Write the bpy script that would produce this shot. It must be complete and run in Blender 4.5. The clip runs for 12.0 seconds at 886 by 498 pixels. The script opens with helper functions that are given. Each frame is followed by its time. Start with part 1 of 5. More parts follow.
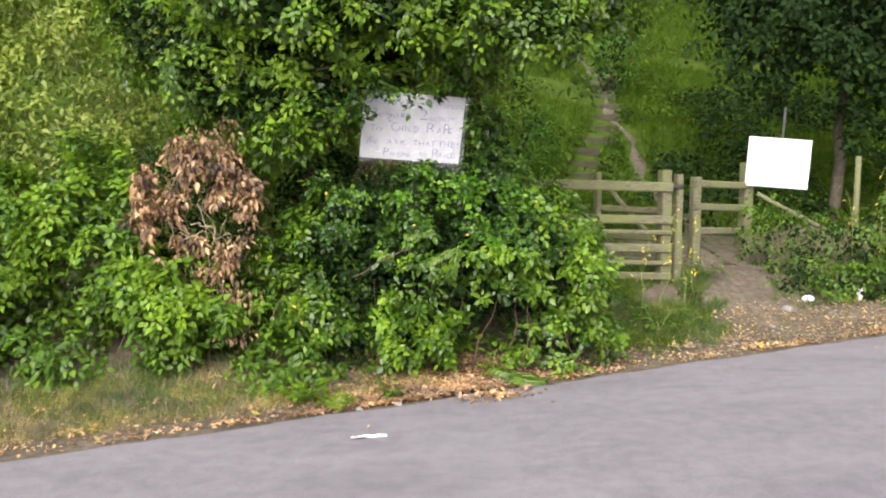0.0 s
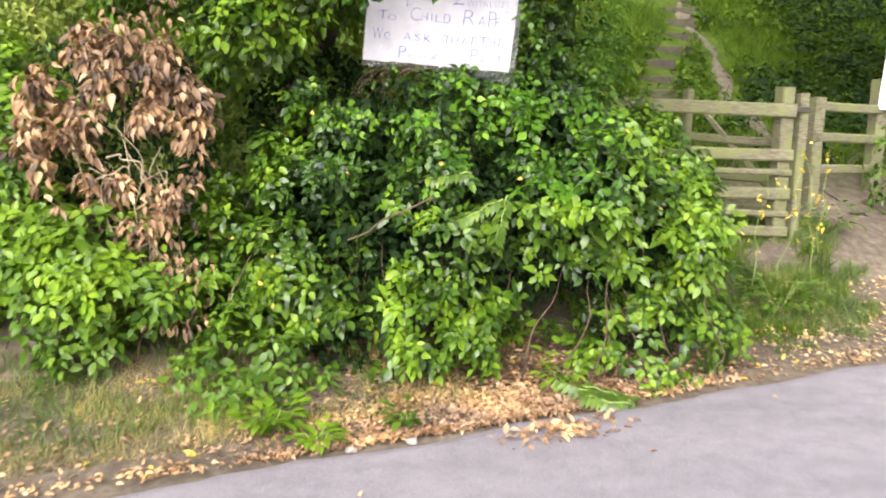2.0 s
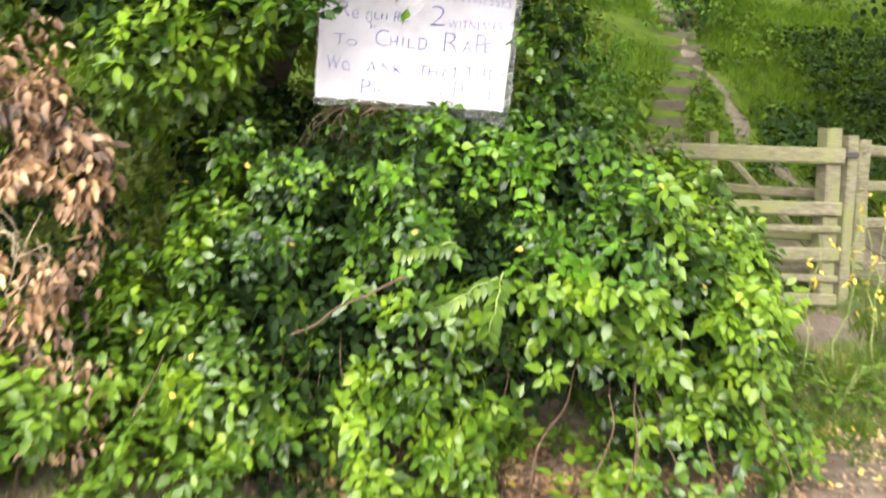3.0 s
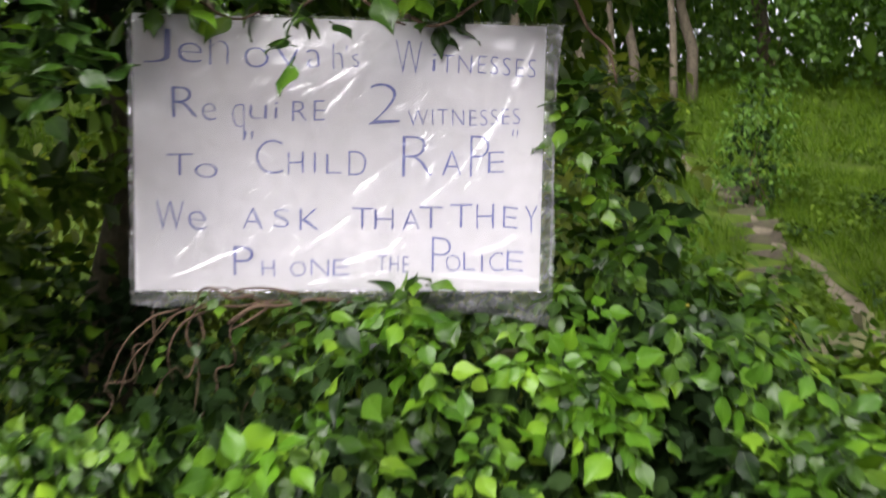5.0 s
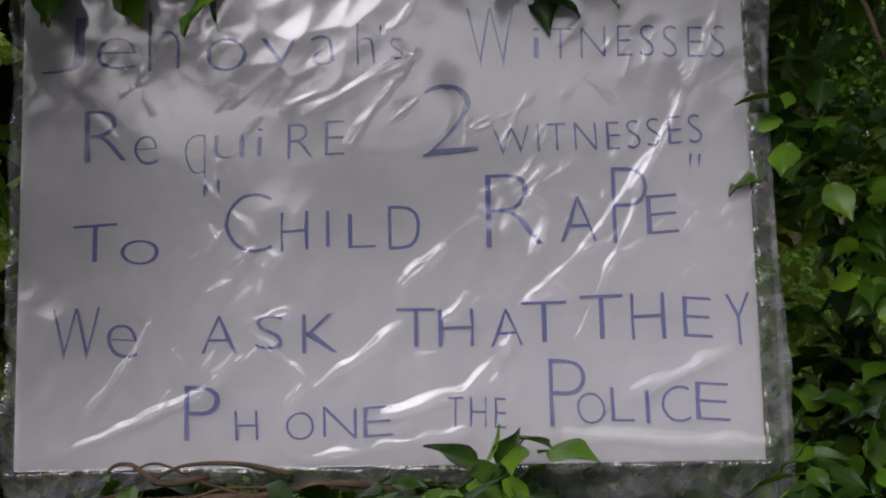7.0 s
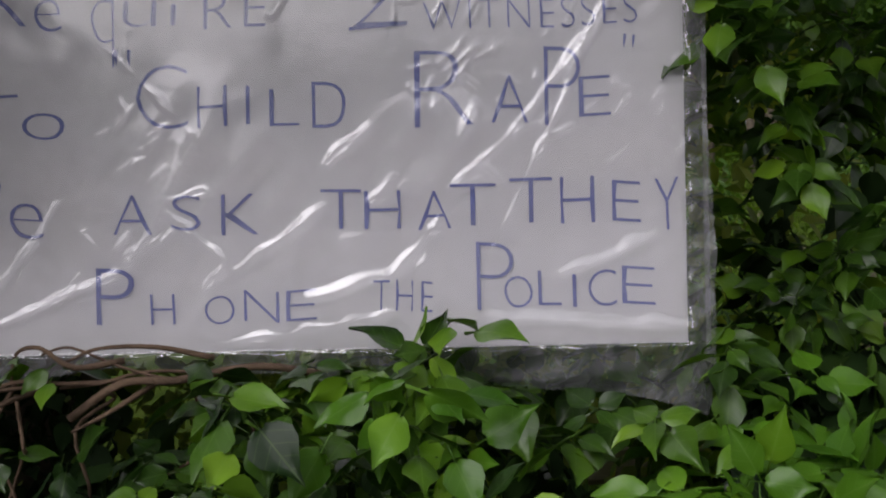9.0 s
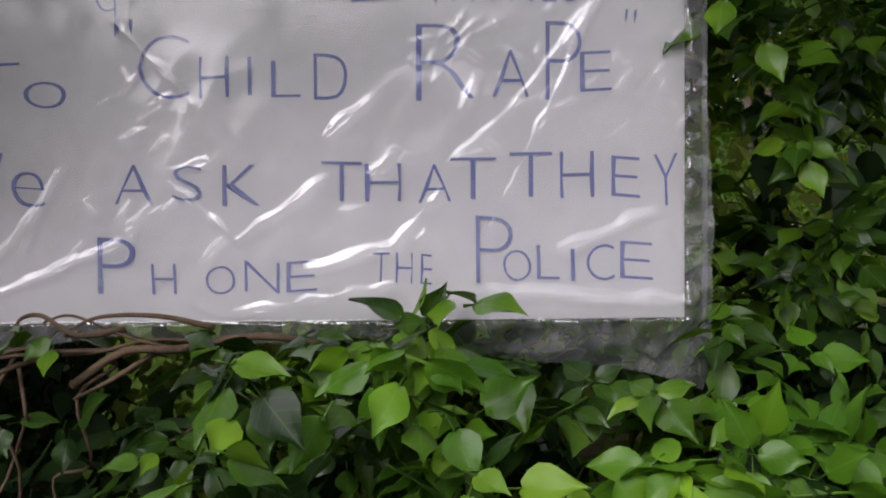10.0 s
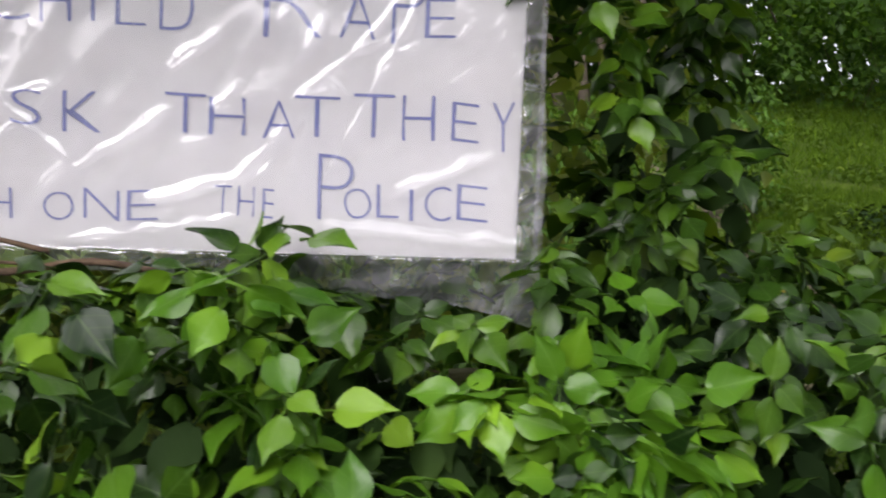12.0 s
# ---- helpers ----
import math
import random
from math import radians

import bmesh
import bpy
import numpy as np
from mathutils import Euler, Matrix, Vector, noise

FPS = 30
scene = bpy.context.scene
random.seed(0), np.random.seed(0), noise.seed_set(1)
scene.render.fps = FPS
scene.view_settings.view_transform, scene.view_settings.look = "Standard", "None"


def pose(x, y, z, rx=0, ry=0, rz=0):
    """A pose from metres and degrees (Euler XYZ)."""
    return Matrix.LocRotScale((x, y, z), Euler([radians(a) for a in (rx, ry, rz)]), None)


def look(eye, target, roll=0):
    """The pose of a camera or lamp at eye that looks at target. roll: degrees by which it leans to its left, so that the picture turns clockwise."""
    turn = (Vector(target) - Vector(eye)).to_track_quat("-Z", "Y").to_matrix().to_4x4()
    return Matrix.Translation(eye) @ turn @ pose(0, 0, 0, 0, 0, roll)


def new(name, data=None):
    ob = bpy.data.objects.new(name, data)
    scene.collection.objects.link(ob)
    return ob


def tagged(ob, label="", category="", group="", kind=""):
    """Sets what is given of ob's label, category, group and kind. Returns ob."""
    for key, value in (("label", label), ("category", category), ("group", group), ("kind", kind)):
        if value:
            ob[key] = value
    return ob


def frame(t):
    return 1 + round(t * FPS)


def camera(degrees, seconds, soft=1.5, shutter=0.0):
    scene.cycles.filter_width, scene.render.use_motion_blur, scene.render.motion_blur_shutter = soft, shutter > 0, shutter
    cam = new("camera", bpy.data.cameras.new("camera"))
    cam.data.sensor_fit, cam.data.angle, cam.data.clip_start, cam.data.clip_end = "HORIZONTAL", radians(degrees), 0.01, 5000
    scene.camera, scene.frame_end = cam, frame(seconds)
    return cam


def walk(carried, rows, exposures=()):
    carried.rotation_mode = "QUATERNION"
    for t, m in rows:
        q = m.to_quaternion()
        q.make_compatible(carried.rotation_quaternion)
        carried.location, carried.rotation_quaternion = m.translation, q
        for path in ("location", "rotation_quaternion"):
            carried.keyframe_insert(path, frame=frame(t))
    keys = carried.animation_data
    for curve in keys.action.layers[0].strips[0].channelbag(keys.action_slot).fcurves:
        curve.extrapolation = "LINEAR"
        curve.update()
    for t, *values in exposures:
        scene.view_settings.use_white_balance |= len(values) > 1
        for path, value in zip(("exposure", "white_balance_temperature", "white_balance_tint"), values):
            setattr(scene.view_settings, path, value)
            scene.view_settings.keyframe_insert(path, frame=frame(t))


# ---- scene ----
cam = camera(51.36, 12.0, soft=1.9, shutter=0.5)
# seconds, place in metres, turn in degrees
ROWS = [
    (0.0, -0.000, -0.000, 1.500, 85.54, -0.44, -0.06),
    (0.5, 0.011, 0.507, 1.497, 85.13, 0.41, 0.31),
    (1.0, -0.030, 1.078, 1.467, 82.64, 0.45, 0.81),
    (1.5, -0.026, 1.601, 1.480, 80.62, -0.29, 1.11),
    (2.0, -0.042, 2.173, 1.484, 80.42, -1.32, 2.02),
    (2.5, -0.059, 2.686, 1.486, 80.29, -2.16, 1.77),
    (3.0, -0.016, 3.257, 1.482, 83.26, -0.81, 1.51),
    (5.0, 0.068, 5.255, 1.479, 96.92, 3.72, 4.41),
    (5.5, 0.107, 5.596, 1.505, 102.57, 3.46, 6.56),
    (6.0, 0.058, 5.850, 1.524, 105.80, 3.86, 10.51),
    (6.5, 0.043, 6.030, 1.529, 109.00, 3.84, 14.04),
    (8.5, 0.001, 6.100, 1.513, 104.99, 4.41, 11.24),
    (9.0, 0.018, 6.102, 1.507, 102.93, 4.68, 8.98),
    (9.5, 0.019, 6.101, 1.507, 101.64, 4.50, 8.80),
    (10.0, 0.014, 6.096, 1.503, 101.42, 4.10, 8.54),
    (10.5, 0.019, 6.097, 1.492, 100.96, 4.05, 7.78),
    (11.0, 0.020, 6.090, 1.488, 99.71, 4.03, 7.41),
    (11.5, 0.032, 6.077, 1.477, 99.06, 3.58, 4.60),
    (12.0, 0.077, 6.072, 1.479, 98.08, 2.93, 2.08),
]
# seconds, stops, kelvin, tint
EXPOSURES = [(0.0, 1.24, 6450, 14), (0.5, 1.44, 6450, 15), (1.0, 1.55, 6450, 16), (1.5, 1.66, 6450, 17), (2.5, 1.8, 6500, 16), (3.0, 1.9, 6550, 16), (5.0, 1.2, 6400, 17), (5.5, 0.98, 6300, 18), (6.0, 0.36, 6350, 19), (6.5, -0.1, 6250, 20),
             (8.5, -0.25, 6250, 18), (9.5, 0.06, 6300, 18), (10.5, 0.22, 6300, 18), (11.0, 0.35, 6300, 18), (12.0, 0.82, 6350, 17)]
walk(cam, [(t, pose(x, y, z, rx, ry, rz)) for t, x, y, z, rx, ry, rz in ROWS], EXPOSURES)

# ---- light: an overcast sky, open over the road, with a broad soft sun ----
world = bpy.data.worlds.new("overcast_sky")
scene.world = world
world.use_nodes = True
wn = world.node_tree.nodes
sky = wn.new("ShaderNodeTexSky")
sky.sky_type, sky.sun_disc = "NISHITA", False
sky.sun_elevation, sky.sun_rotation = radians(33), radians(194)
sky.dust_density, sky.ozone_density, sky.air_density = 3.0, 1.0, 1.2
hs = wn.new("ShaderNodeHueSaturation")
hs.inputs["Saturation"].default_value = 0.1
world.node_tree.links.new(sky.outputs[0], hs.inputs["Color"])
world.node_tree.links.new(hs.outputs[0], wn["Background"].inputs[0])
wn["Background"].inputs[1].default_value = 0.135

sun = bpy.data.lights.new("sun", "SUN")
sun.energy, sun.angle, sun.color = 1.5, radians(45), (1.0, 0.97, 0.92)
sun_ob = new("sun", sun)
sun_ob.matrix_world = look((0, 0, 19.1), (7, 28.6, 0))


# ---- materials ----
def mat(name, rough=0.6, spec=0.5):
    m = bpy.data.materials.new(name)
    m.use_nodes = True
    b = m.node_tree.nodes["Principled BSDF"]
    b.inputs["Roughness"].default_value = rough
    b.inputs["Specular IOR Level"].default_value = spec
    return m, m.node_tree.nodes, m.node_tree.links, b


def ramp(n, l, fac, stops):
    r = n.new("ShaderNodeValToRGB")
    while len(r.color_ramp.elements) < len(stops):
        r.color_ramp.elements.new(0.5)
    for e, (p, c) in zip(r.color_ramp.elements, stops):
        e.position, e.color = p, (*c, 1)
    l.new(fac, r.inputs[0])
    return r.outputs[0]


def noise_tex(n, l, scale, detail=4, rough=0.6, stretch=None):
    tc = n.new("ShaderNodeTexCoord")
    t = n.new("ShaderNodeTexNoise")
    t.inputs["Scale"].default_value, t.inputs["Detail"].default_value, t.inputs["Roughness"].default_value = scale, detail, rough
    if stretch:
        mp = n.new("ShaderNodeMapping")
        mp.inputs["Scale"].default_value = stretch
        l.new(tc.outputs["Object"], mp.inputs[0])
        l.new(mp.outputs[0], t.inputs[0])
    else:
        l.new(tc.outputs["Object"], t.inputs[0])
    return t.outputs[0]


def mix(n, l, fac, a, b, kind="MIX"):
    m = n.new("ShaderNodeMix")
    m.data_type, m.blend_type = "RGBA", kind
    for sock, v in ((m.inputs[0], fac), (m.inputs[6], a), (m.inputs[7], b)):
        if isinstance(v, (int, float)):
            sock.default_value = v
        elif isinstance(v, tuple):
            sock.default_value = (*v, 1)
        else:
            l.new(v, sock)
    return m.outputs[2]


def bump(n, l, b, height, strength, dist=0.01):
    bp = n.new("ShaderNodeBump")
    bp.inputs["Strength"].default_value, bp.inputs["Distance"].default_value = strength, dist
    l.new(height, bp.inputs["Height"])
    l.new(bp.outputs[0], b.inputs["Normal"])


def leaf_mat(name, stops, rough=0.4, glow=0.25, spec=0.5, veins=False, piece=False):
    """Leaf: each leaf takes its own shade from the ramp; light passes through it."""
    m, n, l, b = mat(name, rough, spec)
    if piece:
        fac = n.new("ShaderNodeObjectInfo").outputs["Random"]
    else:
        fac = n.new("ShaderNodeNewGeometry").outputs["Random Per Island"]
    spray = n.new("ShaderNodeMapRange")
    spray.inputs["From Min"].default_value, spray.inputs["From Max"].default_value = 0.3, 0.7
    l.new(noise_tex(n, l, 7.0, 2), spray.inputs["Value"])
    both = n.new("ShaderNodeMix")
    both.inputs[0].default_value = 0.0 if piece else 0.55
    l.new(fac, both.inputs[2])
    l.new(spray.outputs[0], both.inputs[3])
    col = ramp(n, l, both.outputs[0], stops)
    col = mix(n, l, 0.0 if piece else 0.5, col, ramp(n, l, noise_tex(n, l, 3.2, 3), [(0.34, (0.3, 0.36, 0.4)), (0.66, (1.75, 1.55, 0.9))]), "MULTIPLY")
    if veins:
        tc = n.new("ShaderNodeTexCoord")
        sep = n.new("ShaderNodeSeparateXYZ")
        l.new(tc.outputs["UV"], sep.inputs[0])

        def mth(op, a, c=0.0):
            k = n.new("ShaderNodeMath")
            k.operation = op
            for i, v in enumerate((a, c)):
                if isinstance(v, (int, float)):
                    k.inputs[i].default_value = v
                else:
                    l.new(v, k.inputs[i])
            return k.outputs[0]
        across = mth("ABSOLUTE", mth("SUBTRACT", sep.outputs[0], 0.5))
        side = mth("ABSOLUTE", mth("SINE", mth("MULTIPLY", mth("SUBTRACT", sep.outputs[1], mth("MULTIPLY", across, 0.9)), 14.0)))
        rib = mth("MAXIMUM", mth("LESS_THAN", across, 0.014), mth("MULTIPLY", mth("LESS_THAN", side, 0.13), 0.6))
        col = mix(n, l, mth("MULTIPLY", rib, 0.15), col, (0.2, 0.32, 0.09))
        bump(n, l, b, mth("ADD", rib, noise_tex(n, l, 60, 2)), 0.25, 0.002)
    else:
        bump(n, l, b, noise_tex(n, l, 45, 2), 0.3, 0.004)
    l.new(col, b.inputs["Base Color"])
    tr = n.new("ShaderNodeBsdfTranslucent")
    l.new(mix(n, l, 1.0, col, (1.25, 1.3, 0.5), "MULTIPLY"), tr.inputs[0])
    ms = n.new("ShaderNodeMixShader")
    ms.inputs[0].default_value = glow
    l.new(b.outputs[0], ms.inputs[1])
    l.new(tr.outputs[0], ms.inputs[2])
    l.new(ms.outputs[0], n["Material Output"].inputs[0])
    return m


IVY = [(0.15, (0.019, 0.047, 0.008)), (0.45, (0.048, 0.11, 0.01)), (0.7, (0.098, 0.19, 0.014)), (0.9, (0.17, 0.275, 0.02))]
ivy_mat = leaf_mat("ivy_leaf", IVY, 0.34, 0.26, 0.42)
IVY_CLOSE = [(0.2, (0.008, 0.025, 0.004)), (0.5, (0.026, 0.07, 0.006)), (0.75, (0.068, 0.155, 0.01)), (0.95, (0.15, 0.275, 0.018))]
ivy_near_mat = leaf_mat("ivy_leaf_close", IVY_CLOSE, 0.34, 0.2, 0.33, veins=True)
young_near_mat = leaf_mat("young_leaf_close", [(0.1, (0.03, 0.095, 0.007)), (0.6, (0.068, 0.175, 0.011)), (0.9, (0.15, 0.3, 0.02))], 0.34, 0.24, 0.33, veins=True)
ivy_piece_mat = leaf_mat("ivy_leaf_veined", IVY_CLOSE, 0.33, 0.2, 0.34, veins=True, piece=True)
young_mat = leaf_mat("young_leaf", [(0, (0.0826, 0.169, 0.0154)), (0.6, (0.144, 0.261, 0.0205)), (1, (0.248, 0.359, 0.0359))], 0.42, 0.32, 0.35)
canopy_mat = leaf_mat("canopy_leaf", [(0, (0.024, 0.06, 0.01)), (0.6, (0.075, 0.145, 0.016)), (1, (0.18, 0.28, 0.034))], 0.36, 0.3, 0.5)
wood_leaf_mat = leaf_mat("woodland_leaf", [(0, (0.03, 0.075, 0.014)), (0.6, (0.075, 0.165, 0.024)), (1, (0.15, 0.27, 0.04))], 0.5, 0.45, 0.25)
# the dark tree's own colour; on inner leaves and weeds it paints shade
dark_and_shade_leaf_mat = leaf_mat("dark_and_shade_leaf", [(0, (0.008, 0.02, 0.006)), (0.7, (0.017, 0.04, 0.009)), (1, (0.034, 0.07, 0.013))], 0.7, 0.12, 0.12)
olive_mat = leaf_mat("olive_leaf", [(0, (0.1, 0.15, 0.03)), (0.5, (0.21, 0.28, 0.06)), (1, (0.36, 0.42, 0.12))], 0.5, 0.4, 0.35)
hedge_mat = leaf_mat("hedge_leaf", [(0, (0.0309, 0.0798, 0.0114)), (0.6, (0.0944, 0.188, 0.0194)), (1, (0.21, 0.342, 0.0399))], 0.42, 0.32, 0.35)
dead_mat = leaf_mat("dead_leaf", [(0.2, (0.04, 0.025, 0.017)), (0.45, (0.15, 0.09, 0.055)), (0.7, (0.34, 0.215, 0.13)), (0.92, (0.62, 0.46, 0.31))], 0.55, 0.12, 0.4)
litter_mat = leaf_mat("fallen_leaf", [(0, (0.15, 0.085, 0.05)), (0.4, (0.36, 0.22, 0.135)), (0.8, (0.52, 0.36, 0.235)), (1, (0.66, 0.54, 0.4))], 0.6, 0.08, 0.3)
straw_litter_mat = leaf_mat("straw_litter", [(0, (0.3, 0.22, 0.12)), (0.5, (0.5, 0.4, 0.22)), (1, (0.66, 0.57, 0.36))], 0.65, 0.08, 0.3)
yellow_mat = leaf_mat("yellow_leaf", [(0, (0.45, 0.36, 0.05)), (1, (0.68, 0.55, 0.12))], 0.5, 0.25)
grass_mat = leaf_mat("grass_blade", [(0, (0.045, 0.095, 0.014)), (0.6, (0.1, 0.17, 0.03)), (0.85, (0.24, 0.24, 0.08)), (1, (0.42, 0.33, 0.17))], 0.55, 0.3)
straw_mat = leaf_mat("straw_blade", [(0, (0.1, 0.13, 0.03)), (0.4, (0.2, 0.2, 0.07)), (0.75, (0.38, 0.31, 0.15)), (1, (0.52, 0.42, 0.24))], 0.6, 0.2)
hill_grass_mat = leaf_mat("hill_grass_blade", [(0, (0.035, 0.075, 0.006)), (0.7, (0.075, 0.14, 0.009)), (1, (0.13, 0.2, 0.02))], 0.7, 0.38, 0.12)

bank_mat = leaf_mat("bank_weed_leaf", [(0, (0.0275, 0.058, 0.01)), (0.6, (0.066, 0.12, 0.014)), (1, (0.132, 0.2, 0.022))], 0.65, 0.35, 0.15)


def asphalt():
    m, n, l, b = mat("asphalt", 0.85, 0.3)
    fine = noise_tex(n, l, 260, 3, 0.7)
    big = noise_tex(n, l, 0.9, 5, 0.55, (1, 2.2, 1))
    mid = noise_tex(n, l, 9, 4, 0.6)
    c = ramp(n, l, fine, [(0.3, (0.148, 0.137, 0.147)), (0.52, (0.245, 0.227, 0.243)), (0.72, (0.43, 0.404, 0.42))])
    c = mix(n, l, 0.35, c, ramp(n, l, big, [(0.32, (0.62, 0.61, 0.62)), (0.68, (1.25, 1.24, 1.22))]), "MULTIPLY")
    c = mix(n, l, 0.5, c, ramp(n, l, mid, [(0.35, (0.8, 0.79, 0.8)), (0.65, (1.15, 1.15, 1.13))]), "MULTIPLY")
    l.new(c, b.inputs["Base Color"])
    bump(n, l, b, fine, 0.7, 0.004)
    return m


def soil():
    m, n, l, b = mat("verge_soil", 0.95, 0.1)
    c = ramp(n, l, noise_tex(n, l, 14, 6, 0.7), [(0.3, (0.09, 0.073, 0.056)), (0.5, (0.15, 0.122, 0.093)), (0.65, (0.21, 0.178, 0.14)), (0.8, (0.12, 0.125, 0.055))])
    c = mix(n, l, 0.6, c, ramp(n, l, noise_tex(n, l, 1.3, 4), [(0.35, (0.65, 0.65, 0.6)), (0.65, (1.25, 1.2, 1.1))]), "MULTIPLY")
    # turf takes over up the hillside, away from the road's edge
    tc = n.new("ShaderNodeTexCoord")
    dot = n.new("ShaderNodeVectorMath")
    dot.operation = "DOT_PRODUCT"
    dot.inputs[1].default_value = (-0.407, 0.914, 0)
    l.new(tc.outputs["Object"], dot.inputs[0])
    mr = n.new("ShaderNodeMapRange")
    mr.inputs[1].default_value, mr.inputs[2].default_value = 7.6, 9.2
    l.new(dot.outputs["Value"], mr.inputs[0])
    turf = ramp(n, l, noise_tex(n, l, 5, 5), [(0.3, (0.03, 0.055, 0.008)), (0.6, (0.065, 0.1, 0.012)), (0.8, (0.1, 0.12, 0.025))])
    l.new(mix(n, l, mr.outputs[0], c, turf), b.inputs["Base Color"])
    bump(n, l, b, noise_tex(n, l, 60, 5, 0.7), 0.6, 0.01)
    return m


def timber(name, dark, light, moss):
    m, n, l, b = mat(name, 0.85, 0.2)
    c = ramp(n, l, noise_tex(n, l, 3, 6, 0.65, (6, 6, 30)), [(0.3, dark), (0.7, light)])
    c = mix(n, l, ramp(n, l, noise_tex(n, l, 5, 4), [(0.42, (0, 0, 0)), (0.62, (0.8, 0.8, 0.8))]), c, moss)
    l.new(c, b.inputs["Base Color"])
    bump(n, l, b, noise_tex(n, l, 8, 5, 0.6, (8, 8, 30)), 0.5, 0.006)
    return m


def bark(name, dark, light):
    m, n, l, b = mat(name, 0.85, 0.2)
    l.new(ramp(n, l, noise_tex(n, l, 18, 6, 0.7), [(0.3, dark), (0.7, light)]), b.inputs["Base Color"])
    bump(n, l, b, noise_tex(n, l, 40, 5, 0.7), 0.7, 0.01)
    return m


def plain(name, col, rough=0.6, spec=0.4, vary=0.25, scale=12):
    m, n, l, b = mat(name, rough, spec)
    c = mix(n, l, vary, col, ramp(n, l, noise_tex(n, l, scale, 5), [(0.3, tuple(v * 0.6 for v in col)), (0.7, tuple(min(1, v * 1.2) for v in col))]))
    l.new(c, b.inputs["Base Color"])
    return m


def film():
    """Thin clear plastic: see-through, a little milky, glossy."""
    m, n, l, b = mat("clear_film", 0.12, 0.8)
    tr = n.new("ShaderNodeBsdfTransparent")
    tr.inputs[0].default_value = (0.97, 0.97, 0.975, 1)
    df = n.new("ShaderNodeBsdfDiffuse")
    df.inputs[0].default_value = (0.75, 0.76, 0.78, 1)
    g = n.new("ShaderNodeBsdfGlossy")
    g.inputs["Roughness"].default_value = 0.11
    fr = n.new("ShaderNodeFresnel")
    fr.inputs[0].default_value = 2.1
    bp = n.new("ShaderNodeBump")
    bp.inputs["Strength"].default_value, bp.inputs["Distance"].default_value = 0.06, 0.004
    l.new(noise_tex(n, l, 38, 3, 0.5), bp.inputs["Height"])
    l.new(bp.outputs[0], g.inputs["Normal"])
    l.new(bp.outputs[0], fr.inputs["Normal"])
    a, c = n.new("ShaderNodeMixShader"), n.new("ShaderNodeMixShader")
    l.new(ramp(n, l, noise_tex(n, l, 9, 5, 0.7), [(0.35, (0.03, 0.03, 0.03)), (0.7, (0.2, 0.2, 0.2))]), a.inputs[0])
    l.new(tr.outputs[0], a.inputs[1])
    l.new(df.outputs[0], a.inputs[2])
    l.new(fr.outputs[0], c.inputs[0])
    l.new(a.outputs[0], c.inputs[1])
    l.new(g.outputs[0], c.inputs[2])
    l.new(c.outputs[0], n["Material Output"].inputs[0])
    return m


asphalt_mat, soil_mat, film_mat = asphalt(), soil(), film()
timber_mat = timber("weathered_timber", (0.085, 0.078, 0.046), (0.23, 0.21, 0.135), (0.17, 0.185, 0.07))
step_mat = timber("old_step_timber", (0.03, 0.026, 0.018), (0.08, 0.068, 0.048), (0.07, 0.075, 0.035))
stem_mat = bark("stem_bark", (0.045, 0.03, 0.02), (0.15, 0.1, 0.065))
green_stem_mat = plain("green_stalk", (0.2, 0.27, 0.07), 0.6)
trunk_mat = bark("tree_bark", (0.04, 0.034, 0.024), (0.13, 0.108, 0.076))
pale_trunk_mat = bark("pale_bark", (0.16, 0.13, 0.08), (0.42, 0.34, 0.22))
board_mat = plain("white_board", (0.87, 0.865, 0.88), 0.55, 0.4, 0.08, 5)
ink_mat = plain("blue_marker", (0.19, 0.22, 0.54), 0.6, 0.3, 0.35, 40)
grey_ink_mat = plain("faded_ink", (0.34, 0.35, 0.4), 0.6, 0.3, 0.2, 40)
notice_mat = plain("notice_card", (0.66, 0.66, 0.67), 0.6, 0.3, 0.12, 6)
paper_mat = plain("paper", (0.78, 0.77, 0.76), 0.7)
stone_mat = plain("pale_stone", (0.27, 0.25, 0.22), 0.85, 0.2, 0.6, 30)
path_mat = plain("trodden_earth", (0.14, 0.12, 0.085), 0.95, 0.1, 0.9, 10)
hinge_mat = plain("dark_iron", (0.05, 0.045, 0.04), 0.6)

# ---- building blocks ----
rng = np.random.default_rng(7)


def part(name, bm, material, parent=None, label=""):
    """One mesh object out of a bmesh, under a thing or a part."""
    me = bpy.data.meshes.new(name)
    bm.to_mesh(me)
    bm.free()
    me.materials.append(material)
    ob = new(name, me)
    ob.parent = parent
    return tagged(ob, label)


def empty(name, at=(0, 0, 0), label="", category="", group="", kind=""):
    ob = new(name)
    ob.location = at
    ob.empty_display_size = 0.1
    return tagged(ob, label, category, group, kind)


def array_mesh(name, verts, faces, material, uvs=None, smooth=True):
    """Mesh out of numpy arrays: verts (n, 3), faces (m, 4)."""
    me = bpy.data.meshes.new(name)
    nv, nf = len(verts), len(faces)
    me.vertices.add(nv)
    me.vertices.foreach_set("co", np.ascontiguousarray(verts, np.float32).ravel())
    me.loops.add(nf * 4)
    me.loops.foreach_set("vertex_index", np.ascontiguousarray(faces, np.int32).ravel())
    me.polygons.add(nf)
    me.polygons.foreach_set("loop_start", np.arange(0, nf * 4, 4, dtype=np.int32))
    me.polygons.foreach_set("use_smooth", np.full(nf, smooth))
    if uvs is not None:
        layer = me.uv_layers.new(name="UVMap")
        layer.data.foreach_set("uv", uvs[faces.ravel()].astype(np.float32).ravel())
    me.update(calc_edges=True)
    me.validate()
    me.materials.append(material)
    return me


